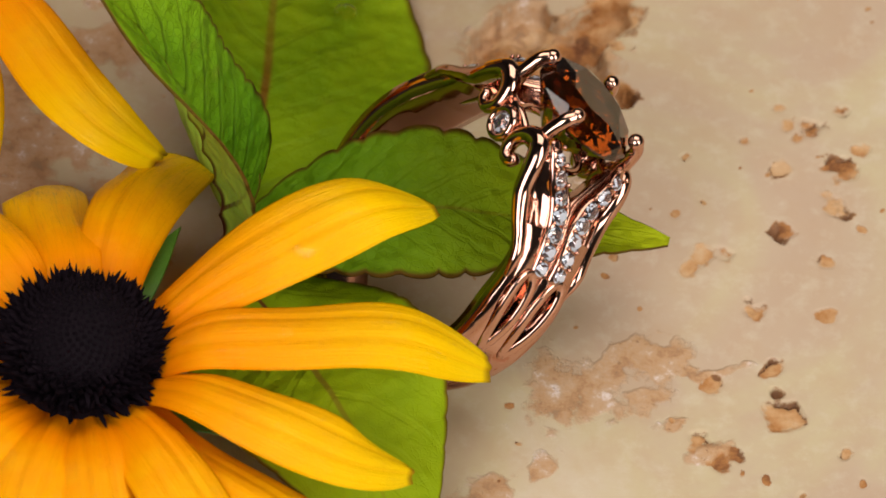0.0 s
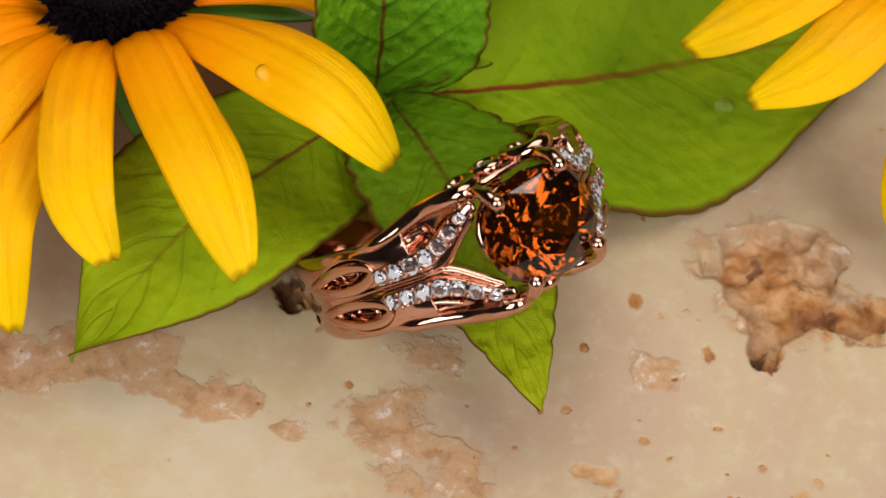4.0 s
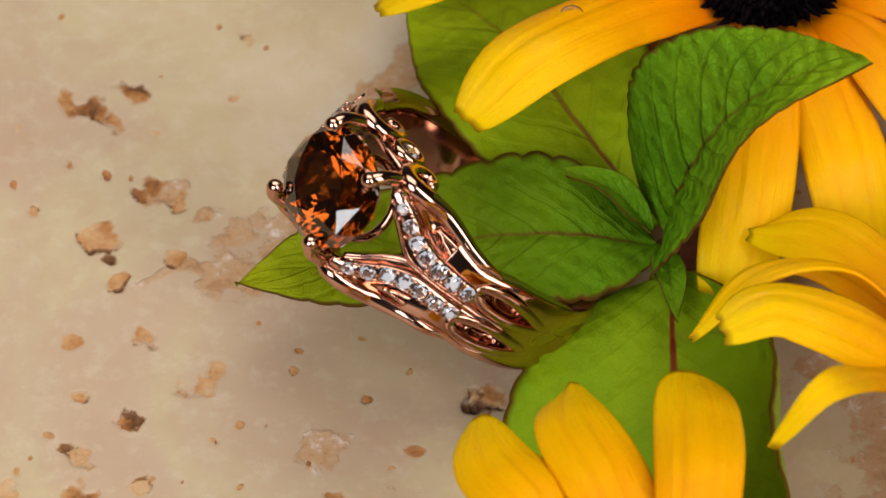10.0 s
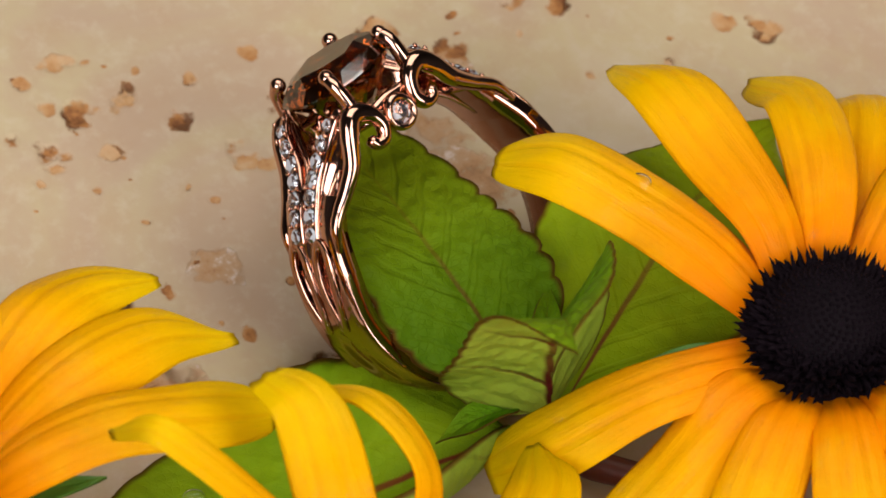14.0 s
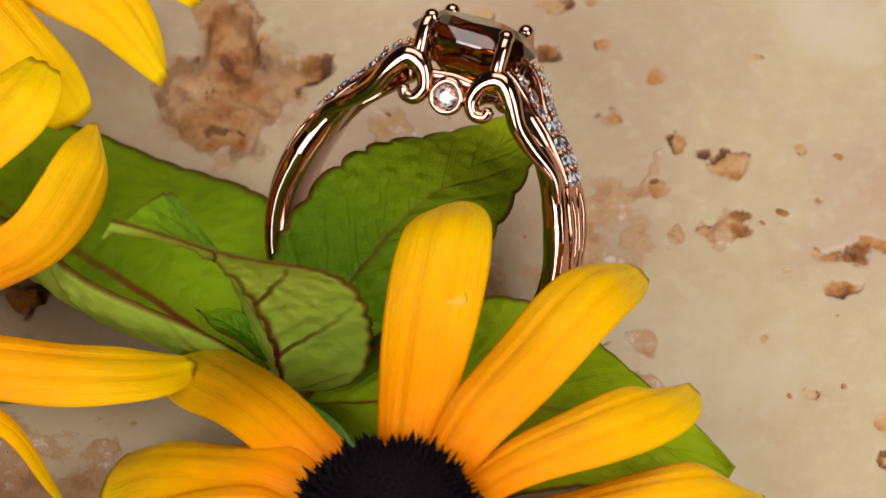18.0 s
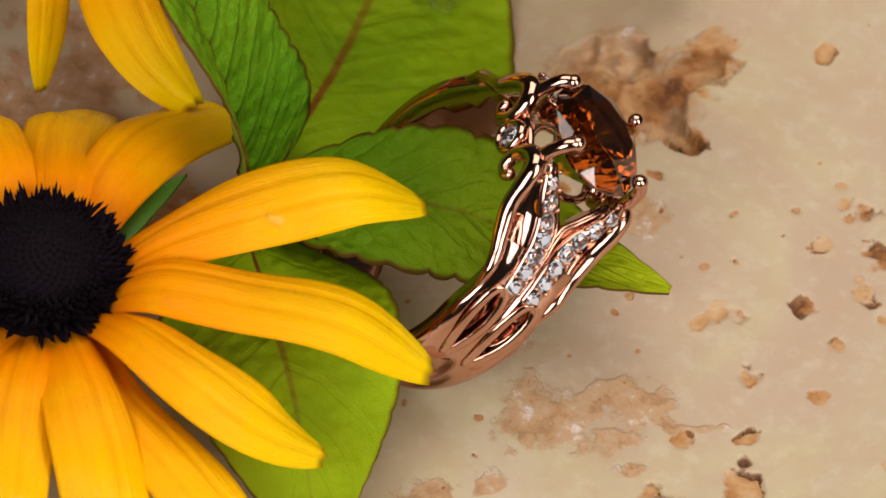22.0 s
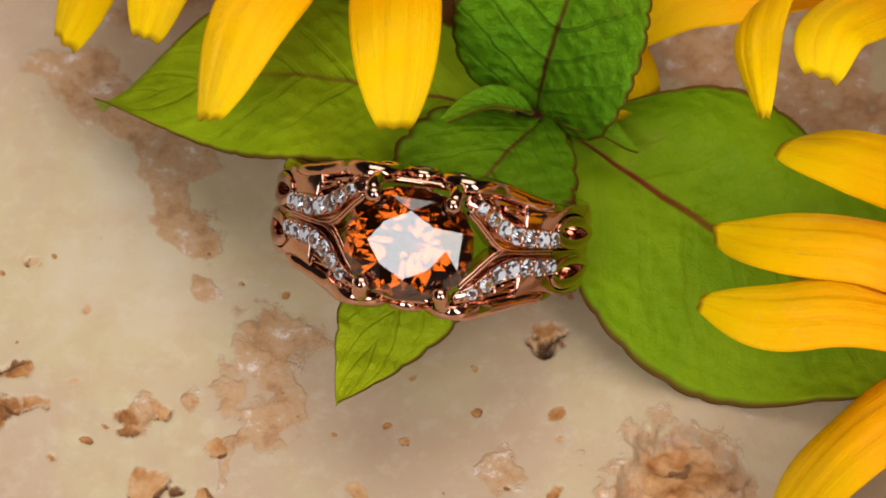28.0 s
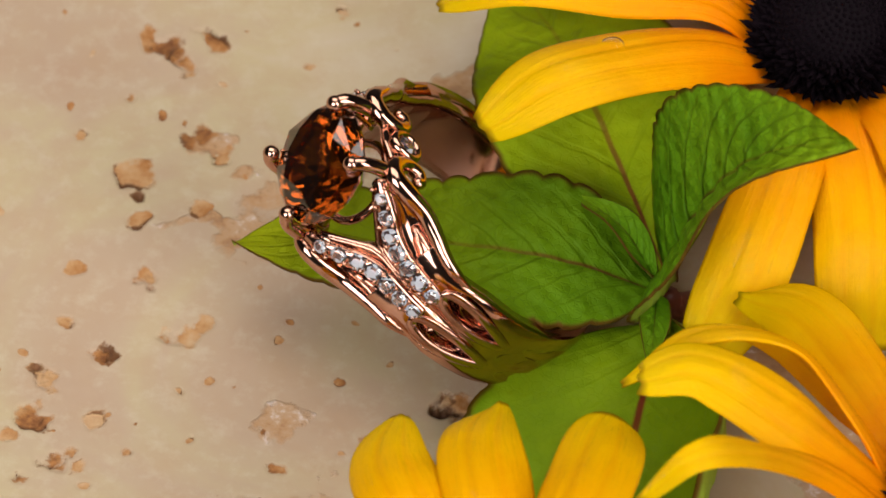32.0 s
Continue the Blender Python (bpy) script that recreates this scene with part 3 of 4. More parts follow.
def loop_distance(down, z):
    """0 at the middle of the opening, 1 at its rim."""
    u = (down - 69.5) / 16.0
    centre = 1.40 - 0.22 * u
    wide = np.clip(1.05 * (1 - 0.42 * u - 0.15 * u * u), 0.2, 2)
    return np.sqrt(u ** 2 + ((z - centre) / wide) ** 2)


def band():
    """The shank and shoulders in one sweep, the openings sunk into it."""
    nphi, nz, ni = 560, 110, 8
    downs = np.linspace(38, 322, nphi)
    v = np.zeros((nphi, nz + ni, 3))
    for i, deg in enumerate(downs):
        down = min(deg, 360 - deg)
        half, ro, ri = band_half(down), band_outer(down), band_inner(down)
        w = np.linspace(-1, 1, nz)
        z = half * w
        az = np.abs(z)
        d = loop_distance(down, az)
        lift = -0.35 * np.abs(w) ** 7
        lift = lift - 1.15 * smooth(0.0, 0.20, 1 - d) * (d < 1)
        # a smaller raised leaf inside each opening, hollow in its middle
        lift = lift + 0.75 * np.exp(-((d - 0.50) / 0.13) ** 2) * smooth(98, 70, down) * (d < 1)
        # the valley between the two shoulders
        lift = lift - 0.30 * np.exp(-(z / 0.32) ** 2) * smooth(88, 52, down)
        # small leaf-shaped hollow below the openings
        e = np.sqrt(((down - 102.0) / 14.0) ** 2 + (az / 0.95) ** 2)
        lift = lift - 0.40 * smooth(0.0, 0.5, 1 - e) * (e < 1)
        e2 = np.sqrt(((down - 112.0) / 16.0) ** 2 + ((az - 1.35) / 0.55) ** 2)
        lift = lift - 0.28 * smooth(0.0, 0.5, 1 - e2) * (e2 < 1)
        r_out = np.maximum(ro + lift, ri + 0.25)
        zi = half * 0.96 * np.linspace(1, -1, ni)
        r_in = ri + 0.18 * np.linspace(-1, 1, ni) ** 2
        r, zz = np.concatenate([r_out, r_in]), np.concatenate([z, zi])
        phi = radians(deg)
        v[i] = np.stack([r * math.sin(phi), r * math.cos(phi), zz], 1)
    ns = nz + ni
    f = [(i * ns + j, (i + 1) * ns + j, (i + 1) * ns + (j + 1) % ns, i * ns + (j + 1) % ns) for i in range(nphi - 1) for j in range(ns)]
    f.append(tuple(range(ns)))
    f.append(tuple((nphi - 1) * ns + j for j in reversed(range(ns))))
    return v.reshape(-1, 3), f


shank = ring_part("band", band(), ROSE_GOLD, label="polished rose gold band with leaf-shaped openings")

STRAND = np.array([(8.8, 6.45, 0.84), (8.4, 7.2, 0.88), (7.8, 8.1, 0.92), (6.65, 9.5, 1.02), (5.65, 10.6, 1.5), (4.95, 11.4, 2.2), (4.15, 12.1, 2.85), (3.3, 12.65, 3.2)])
SCROLL = np.array([(8.75, 5.5, 2.75), (8.1, 6.95, 2.98), (7.2, 7.8, 3.15), (6.3, 8.5, 3.42), (5.1, 9.7, 3.82), (4.25, 11.2, 4.05), (3.2, 12.05, 4.1), (2.05, 11.65, 4.12), (1.62, 10.7, 4.15),
                   (2.05, 9.85, 4.2), (2.75, 9.85, 4.2), (3.0, 10.35, 4.2)])
COLLAR = np.array([(8.6, 6.4, 0.12), (7.3, 8.6, 0.10), (6.1, 9.9, 0.12), (5.4, 10.6, 0.42), (4.75, 11.25, 1.15), (4.1, 11.85, 1.95), (3.5, 12.3, 2.6)])


def ruled_grid(a, b, n, m, bow):
    """A curved panel between two curves, sunk by bow in its middle, and its outward normals."""
    ca, cb = spline(a, n), spline(b, n)
    w = np.linspace(0, 1, m)[None, :, None]
    g = ca[:, None] * (1 - w) + cb[:, None] * w
    nn = unit(np.cross(np.gradient(g, axis=0), np.gradient(g, axis=1)))
    out = unit(g * (1.0, 1.0, 0.6))
    nn = nn * np.sign((nn * out).sum(2, keepdims=True))
    g = g - nn * bow * np.sin(np.pi * w) ** 0.8 * np.sin(np.pi * np.linspace(0.02, 0.98, n))[:, None, None] ** 0.6
    return g, nn


def ruled(a, b, n, m, bow, thick):
    g, nn = ruled_grid(a, b, n, m, bow)
    v, f, _, _ = sheet(g, nn, np.full((n, m), thick), 0, 0, 0, {})
    return v, f


def faceted_stone(w, d, table, crown, girdle, pavilion, power=2.0, n=8, square=False):
    """A brilliant: table, crown, girdle, pavilion; x and z across, y along its axis."""
    pts = []

    def ring_at(count, k, y, off=0.0):
        for i in range(count):
            t = 2 * math.pi * (i + off) / count
            c, s = math.cos(t), math.sin(t)
            q = (abs(c) ** power + abs(s) ** power) ** (-1 / power)
            pts.append(Vector((w * k * q * c, y, d * k * q * s)))
    ring_at(n, table, crown, 0.0 if square else 0.5)
    if square:
        for i in range(1, n, 2):
            pts[i] = Vector((pts[i].x * 0.86, crown, pts[i].z * 0.86))
    ring_at(n, (table + 1) / 2 + 0.06, crown * 0.58, 0.5 if square else 0.0)
    ring_at(2 * n, 1.0, 0.0, 0.25)
    ring_at(2 * n, 1.0, -girdle, 0.25)
    if square:
        ring_at(2 * n, 0.83, -girdle - pavilion * 0.22, 0.0)
        ring_at(n, 0.64, -girdle - pavilion * 0.43, 0.5)
        ring_at(2 * n, 0.42, -girdle - pavilion * 0.65, 0.25)
        ring_at(n, 0.22, -girdle - pavilion * 0.84)
    else:
        ring_at(n, 0.60, -girdle - pavilion * 0.44, 0.5)
        ring_at(n, 0.30, -girdle - pavilion * 0.75)
    pts.append(Vector((0, -girdle - pavilion, 0)))
    bm = bmesh.new()
    for q in pts:
        bm.verts.new(q)
    bmesh.ops.convex_hull(bm, input=bm.verts)
    bmesh.ops.dissolve_limit(bm, angle_limit=0.01, verts=bm.verts, edges=bm.edges)
    bm.normal_update()
    bm.verts.index_update()
    v = np.array([tuple(q.co) for q in bm.verts])
    f = [tuple(q.index for q in g.verts) for g in bm.faces]
    bm.free()
    return v, f


gem_v, gem_f = faceted_stone(4.28, 3.74, 0.60, 1.25, 0.16, 3.2, 2.15, 8, True)
gem_v = gem_v + np.array([0, 13.75, 0])
ring_part("gemstone", (gem_v, gem_f), AMBER, label="faceted amber brown gemstone", smooth_faces=False)

stone_v, stone_f = faceted_stone(0.58, 0.58, 0.52, 0.24, 0.04, 0.45)


def seated_stone(centre, up, size, parent, seed=0):
    """A small stone set at centre, its table facing up."""
    r = np.random.RandomState(seed)
    u = unit(np.asarray(up, float))
    a = unit(np.cross(u, (0.3, 0.2, 0.9)))
    b = np.cross(a, u)
    k = r.uniform(0, math.pi)
    a, b = a * math.cos(k) + b * math.sin(k), b * math.cos(k) - a * math.sin(k)
    v = (stone_v[:, :1] * a + stone_v[:, 1:2] * u + stone_v[:, 2:3] * b) * size + np.asarray(centre)
    # random facets take the whitened copy as painted glints
    idx = [int(q) for q in (r.rand(len(stone_f)) < 0.4)]
    return ring_part("diamond", (v, stone_f), [DIAMOND, DIAMOND_GLINT], parent, "", False, idx)


def ball(centre, r, n=10):
    v = []
    for i in range(n + 1):
        th = math.pi * i / n
        for j in range(2 * n):
            ph = math.pi * j / n
            v.append((centre[0] + r * math.sin(th) * math.cos(ph), centre[1] + r * math.cos(th), centre[2] + r * math.sin(th) * math.sin(ph)))
    f = [(i * 2 * n + j, i * 2 * n + (j + 1) % (2 * n), (i + 1) * 2 * n + (j + 1) % (2 * n), (i + 1) * 2 * n + j) for i in range(n) for j in range(2 * n)]
    return np.array(v), f


def flip(vf, sx, sz):
    v, f = vf
    v = np.asarray(v, float) * (sx, 1, sz)
    if sx * sz < 0:
        f = [tuple(reversed(q)) for q in f]
    return v, f


strand_path = spline(STRAND, 61)
strand_t = unit(np.gradient(strand_path, axis=0))
strand_up = unit(np.stack([strand_path[:, 0], strand_path[:, 1], np.zeros(61)], 1))
strand_up = unit(strand_up - strand_t * (strand_up * strand_t).sum(1, keepdims=True) + np.array([0, 0, 0.10]))
# raised rims of the shoulder openings, as a curve on the band
ld, lz = loop_outline()
LOOP = np.stack([(band_outer(ld) + 0.02) * np.sin(np.radians(ld)), (band_outer(ld) + 0.02) * np.cos(np.radians(ld)), lz], 1)
FLANK_A = STRAND[:7] + (0.0, -0.10, 0.55)
FLANK_B = SCROLL[:6] + (0.05, 0.15, -0.05)
flank_g, flank_n = ruled_grid(FLANK_A, FLANK_B, 44, 15, 0.48)
k = np.linspace(0, 2 * np.pi, 40)
fu, fw = 0.42 - 0.26 * np.cos(k), 0.55 + 0.27 * np.sin(k) * (0.6 + 0.4 * np.cos(k))
EYE_LOOP = np.array([flank_g[int(round(a * 43)), int(round(b * 14))] + flank_n[int(round(a * 43)), int(round(b * 14))] * 0.22 for a, b in zip(fu, fw)])
EYE_LOOP[1:-1] = (EYE_LOOP[:-2] + EYE_LOOP[1:-1] * 2 + EYE_LOOP[2:]) / 4

count = 0
for sx in (1, -1):
    for sz in (1, -1):
        strand = ring_part("pave_strand", flip(tube(STRAND, [0.60, 0.68, 0.72, 0.70, 0.62, 0.52, 0.42], 60, 20, (1, 0.8, 0), 0.5), sx, sz), ROSE_GOLD, label="rose gold strand set with small diamonds")
        for i, size in zip((4, 12, 20, 28, 36, 44, 52), (0.90, 1.0, 1.06, 1.06, 1.0, 0.88, 0.74)):
            c, up, tg = strand_path[i], strand_up[i], strand_t[i]
            count += 1
            seated_stone((c + up * 0.31) * (sx, 1, sz), up * (sx, 1, sz), size, strand, count)
            side = np.cross(tg, up)
            for w in (0.46, -0.46):
                ring_part("bead", flip(ball(c + up * 0.36 + side * w + tg * 0.70, 0.17, 5), sx, sz), ROSE_GOLD, strand)
        ring_part("scroll", flip(tube(SCROLL, [0.24, 0.38, 0.46, 0.52, 0.58, 0.62, 0.64, 0.62, 0.58, 0.54, 0.48, 0.40], 120, 16, (0, 0, 1), 1.05), sx, sz), ROSE_GOLD, label="curled rose gold scroll")
        panel = ring_part("shoulder_panel", flip(ruled(FLANK_A, FLANK_B, 44, 15, 0.48, 0.4), sx, sz), ROSE_GOLD, label="sunken polished shoulder panel")
        ring_part("leaf_rim", flip(tube(EYE_LOOP, 0.16, 90, 10, (1, 0.6, 0.3), 1.0, False), sx, sz), ROSE_GOLD, panel)
        ring_part("loop_rim", flip(tube(LOOP, 0.36, 130, 14, (1, 0.1, 0), 0.5, False), sx, sz), ROSE_GOLD, shank)
        prong = ring_part("prong", flip(tube([(2.75, 11.6, 3.75), (2.7, 12.9, 3.75), (2.72, 14.1, 3.5), (2.62, 14.7, 2.95)], [0.58, 0.53, 0.50, 0.48], 24, 16, (1, 0, 0)), sx, sz), ROSE_GOLD)
        ring_part("prong_tip", flip(ball((2.6, 14.70, 2.95), 0.56, 14), sx, sz), ROSE_GOLD, prong)
        # the sloping face and inner wall of the fork under the stone
        ring_part("fork_face", flip(ruled(STRAND[1:] + (0, -0.05, -0.25), COLLAR, 36, 8, 0.12, 0.3), sx, sz), ROSE_GOLD)
        ring_part("fork_wall", flip(ruled(COLLAR, COLLAR * (0.86, 0.86, 0.92), 36, 6, 0.0, 0.3), sx, sz), ROSE_GOLD)
        ring_part("fork_rim", flip(tube(COLLAR, 0.13, 40, 10, (1, 1, 0)), sx, sz), ROSE_GOLD)

for sz in (1, -1):
    ang = np.linspace(0, 2 * np.pi, 41)
    hoop = np.stack([0.98 * np.cos(ang), 10.45 + 0.98 * np.sin(ang), np.full(41, 4.25 * sz)], 1)
    cup = joined([tube(hoop, 0.27, 80, 12, (0, 0, 1), 1.6, False), tube([(0, 10.45, 4.1 * sz), (0, 10.45, 3.2 * sz)], [0.95, 0.75], 6, 24, (0, 1, 0))])
    bezel = ring_part("bezel", cup, ROSE_GOLD, label="round rose gold bezel")
    count += 1
    seated_stone((0, 10.45, 4.3 * sz), (0, 0, sz), 1.35, bezel, count)
    ring_part("gallery_rail", tube([(-4.0, 11.9, 3.6 * sz), (-1.9, 11.45, 3.75 * sz), (0, 11.55, 3.8 * sz), (1.9, 11.45, 3.75 * sz), (4.0, 11.9, 3.6 * sz)], 0.3, 30, 10), ROSE_GOLD)
ang = np.linspace(0, 2 * np.pi, 49)
ring_part("gallery_ring", tube(np.stack([2.7 * np.cos(ang), np.full(49, 10.7), 2.7 * np.sin(ang)], 1), 0.3, 96, 10, (0, 1, 0), 1.0, False), ROSE_GOLD)


# ---------------------------------------------------------------- coneflowers
def petal_mesh(points, width, base, hint=(0, 0, 1), cup=0.18, tip=0.55, seed=0, base_width=0.42, roll=0.0, pointed=0.0):
    """A ray petal along the points: narrow at its base, two long furrows, a notched tip."""
    nu, nv = 34, 25
    r = np.random.RandomState(seed)
    c = spline(points, nu)
    t, s, n = frames_along(c, spline(hint, nu) if np.ndim(hint) == 2 else hint)
    u, v = np.linspace(0, 1, nu)[:, None], np.linspace(-1, 1, nv)[None, :]
    prof = base_width + (1 - base_width) * np.sin(np.pi * np.clip(u / 1.25, 0, 1)) ** 0.8
    end = np.clip((u - (1 - 0.22)) / 0.22, 0, 1)
    prof = prof * np.sqrt(np.clip(1 - (end * (1 - tip * 0.25)) ** 2.4, 0.0, 1))
    prof = prof * (1 - pointed * np.clip((u - 0.62) / 0.38, 0, 1) ** 1.7)
    half = width / 2 * prof
    length = np.linalg.norm(np.diff(c, axis=0), axis=1).sum()
    notch = end ** 3 * length * (r.uniform(0.0, 0.012) * (np.cos(r.choice([1, 2]) * np.pi * v + r.uniform(-0.9, 0.9)) * 0.5 - 0.5) + r.uniform(-0.012, 0.012) * v)
    wave = 0.05 * width * np.sin(2 * np.pi * (1.3 * u + r.rand())) * v + 0.03 * width * np.sin(2 * np.pi * (2.2 * u + r.rand())) * np.abs(v)
    relief = cup * width * (0.6 - v ** 2) * (0.4 + 0.6 * np.sin(np.pi * u)) - width * (0.030 * np.exp(-((np.abs(v + 0.05 * np.sin(3 * u)) - 0.34) / 0.11) ** 2) + 0.004 * np.cos(2 * np.pi * (3.4 * v + r.rand()))) * (1 - 0.35 * u) * (1 - 0.8 * smooth(0.8, 1.0, u)) + wave
    a = radians(roll) * u
    g = c[:, None] + s[:, None] * (v * half * np.cos(a))[:, :, None] + n[:, None] * (relief + v * half * np.sin(a))[:, :, None] + t[:, None] * notch[:, :, None]
    nn = unit(np.cross(np.gradient(g, axis=0), np.gradient(g, axis=1)))
    nn = nn * np.sign((nn * n[:, None]).sum(2, keepdims=True))
    thick = np.full((nu, nv), 0.22)
    uu = np.broadcast_to(u, (nu, nv))
    vv = np.broadcast_to(v, (nu, nv))
    ve, f, idx, vals = sheet(g, nn, thick, 0, 0, 0, {"u": uu, "v": vv})
    return mesh_of("petal", ve, f, [PETAL], base, True, None, vals)


def cone_mesh(centre, radius, rise, axis_dir, base, seed):
    """The dark dome of a flower: spiralling florets, longer and spiky towards the rim."""
    r = np.random.RandomState(seed)
    ax = unit(np.asarray(axis_dir, float))
    px = unit(np.cross(ax, (0.2, 1, 0.1)))
    py = np.cross(ax, px)
    pieces = []
    nr, na = 12, 40
    v = [np.asarray(centre) + ax * rise]
    for i in range(1, nr + 1):
        th = math.pi / 2 * i / nr * 1.15
        for j in range(na):
            p = 2 * math.pi * j / na
            v.append(np.asarray(centre) + ax * (rise * math.cos(th)) + (px * math.cos(p) + py * math.sin(p)) * radius * 0.95 * math.sin(min(th, math.pi / 2)))
    f = [(0, 1 + j, 1 + (j + 1) % na) for j in range(na)]
    f += [(1 + (i - 1) * na + j, 1 + i * na + j, 1 + i * na + (j + 1) % na, 1 + (i - 1) * na + (j + 1) % na) for i in range(1, nr) for j in range(na)]
    dome = (np.array(v), f)
    n = 760
    for k in range(n):
        q = (k + 0.5) / n
        th = math.acos(1 - q * 1.08)
        p = k * 2.399963
        d = unit(ax * math.cos(th) / rise + (px * math.cos(p) + py * math.sin(p)) * math.sin(th) / radius)
        at = np.asarray(centre) + ax * rise * math.cos(th) * 0.98 + (px * math.cos(p) + py * math.sin(p)) * radius * 0.95 * math.sin(th)
        outer = smooth(0.30, 0.70, q)
        length = 0.30 + 1.9 * outer * r.uniform(0.15, 1.0)
        wide = 0.21 + 0.06 * outer
        lean = unit(d + ax * 0.55 * outer + r.normal(0, 0.24, 3))
        e = unit(np.cross(lean, (0.31, 0.52, 0.77)))
        h = np.cross(lean, e)
        ringv = [at - lean * 0.1 + (e * math.cos(b) + h * math.sin(b)) * wide for b in (0, 1.571, 3.142, 4.712)]
        mid = [at + lean * length * 0.6 + (e * math.cos(b) + h * math.sin(b)) * wide * 0.75 for b in (0, 1.571, 3.142, 4.712)]
        pv = np.array(ringv + mid + [at + lean * length])
        pf = [(a, (a + 1) % 4, 4 + (a + 1) % 4, 4 + a) for a in range(4)] + [(4 + a, 4 + (a + 1) % 4, 8) for a in range(4)]
        pieces.append((pv, pf))
    # the bristly fringe that stands out over the petals
    for k in range(230):
        p = r.uniform(0, 2 * math.pi)
        d = px * math.cos(p) + py * math.sin(p)
        at = np.asarray(centre) + d * radius * r.uniform(0.80, 0.98) + ax * rise * r.uniform(0.02, 0.42)
        lean = unit(d * r.uniform(0.7, 1.3) + ax * r.uniform(0.1, 1.0) + r.normal(0, 0.22, 3))
        length, wide = r.uniform(0.7, 1.5), r.uniform(0.12, 0.22)
        e = unit(np.cross(lean, (0.31, 0.52, 0.77)))
        h = np.cross(lean, e)
        pv = [at + (e * math.cos(b) + h * math.sin(b)) * wide for b in (0, 2.094, 4.189)]
        pv += [at + lean * length * 0.62 + (e * math.cos(b) + h * math.sin(b)) * wide * 0.8 for b in (0, 2.094, 4.189)] + [at + lean * length]
        pieces.append((np.array(pv), [(a, (a + 1) % 3, 3 + (a + 1) % 3, 3 + a) for a in range(3)] + [(3 + a, 3 + (a + 1) % 3, 6) for a in range(3)]))
    fl = joined(pieces)
    return mesh_of("cone", *dome, [CONE], base), mesh_of("floret_mass", *fl, [FLORET], base, False)


def flower(centre, radius, rise, axis_dir, petals, label, seed, sepals):
    """petals: (tip, height of the arch, width, extra) with tips in place; the base sits on the dome's rim."""
    c = np.asarray(centre, float)
    base = (c[0], c[1], 0.0)
    fl = thing("coneflower", base, label, "flower", "coneflowers")
    cone, florets = cone_mesh(c, radius, rise, axis_dir, base, seed)
    core = part("cone", cone, fl, "black-brown domed flower centre")
    part("floret_mass", florets, core)["kind"] = "stuff"
    for k, spec in enumerate(petals):
        tip, mids, width = np.asarray(spec[0], float), spec[1], spec[2]
        extra = spec[3] if len(spec) > 3 else {}
        d = tip - c
        d[2] = 0
        d = d / np.linalg.norm(d)
        start = c + d * (radius * 0.80) + np.array([0, 0, -1.2])
        if isinstance(mids, (int, float)):
            mids = [start * 0.70 + tip * 0.30 + np.array([0, 0, mids * 0.9]), start * 0.32 + tip * 0.68 + np.array([0, 0, mids])]
        part("petal", petal_mesh([start, *mids, tip], width, base, seed=seed * 50 + k, **extra), fl)
    for k, az in enumerate(sepals):
        a = radians(az)
        d = np.array([math.cos(a), math.sin(a), 0])
        reach, drop_to = (13.8, -2.2) if k == 0 else (9.5, -6.5)
        p0, p1, p2 = c + d * 2.5 + (0, 0, -2.4), c + d * reach * 0.58 + (0, 0, -1.7 if k == 0 else -4.4), c + d * reach + (0, 0, drop_to)
        part("sepal", leaf_mesh([p0, p1, p2], 2.6, base, SEPAL, SEPAL, fold=0.1, teeth=0, veins=0.0, seed=k), fl)
    part("stem", mesh_of("stem", *tube([c + (0, 0, -1.5), c + (-0.6, -0.8, -5.0), (c[0] - 4, c[1] - 3, 2.0), (c[0] - 12, c[1] - 8, 1.2)], [1.6, 1.1, 1.0, 0.9], 24, 10, (0.3, 0.9, 0.1)), [SEPAL], base), fl)
    return fl


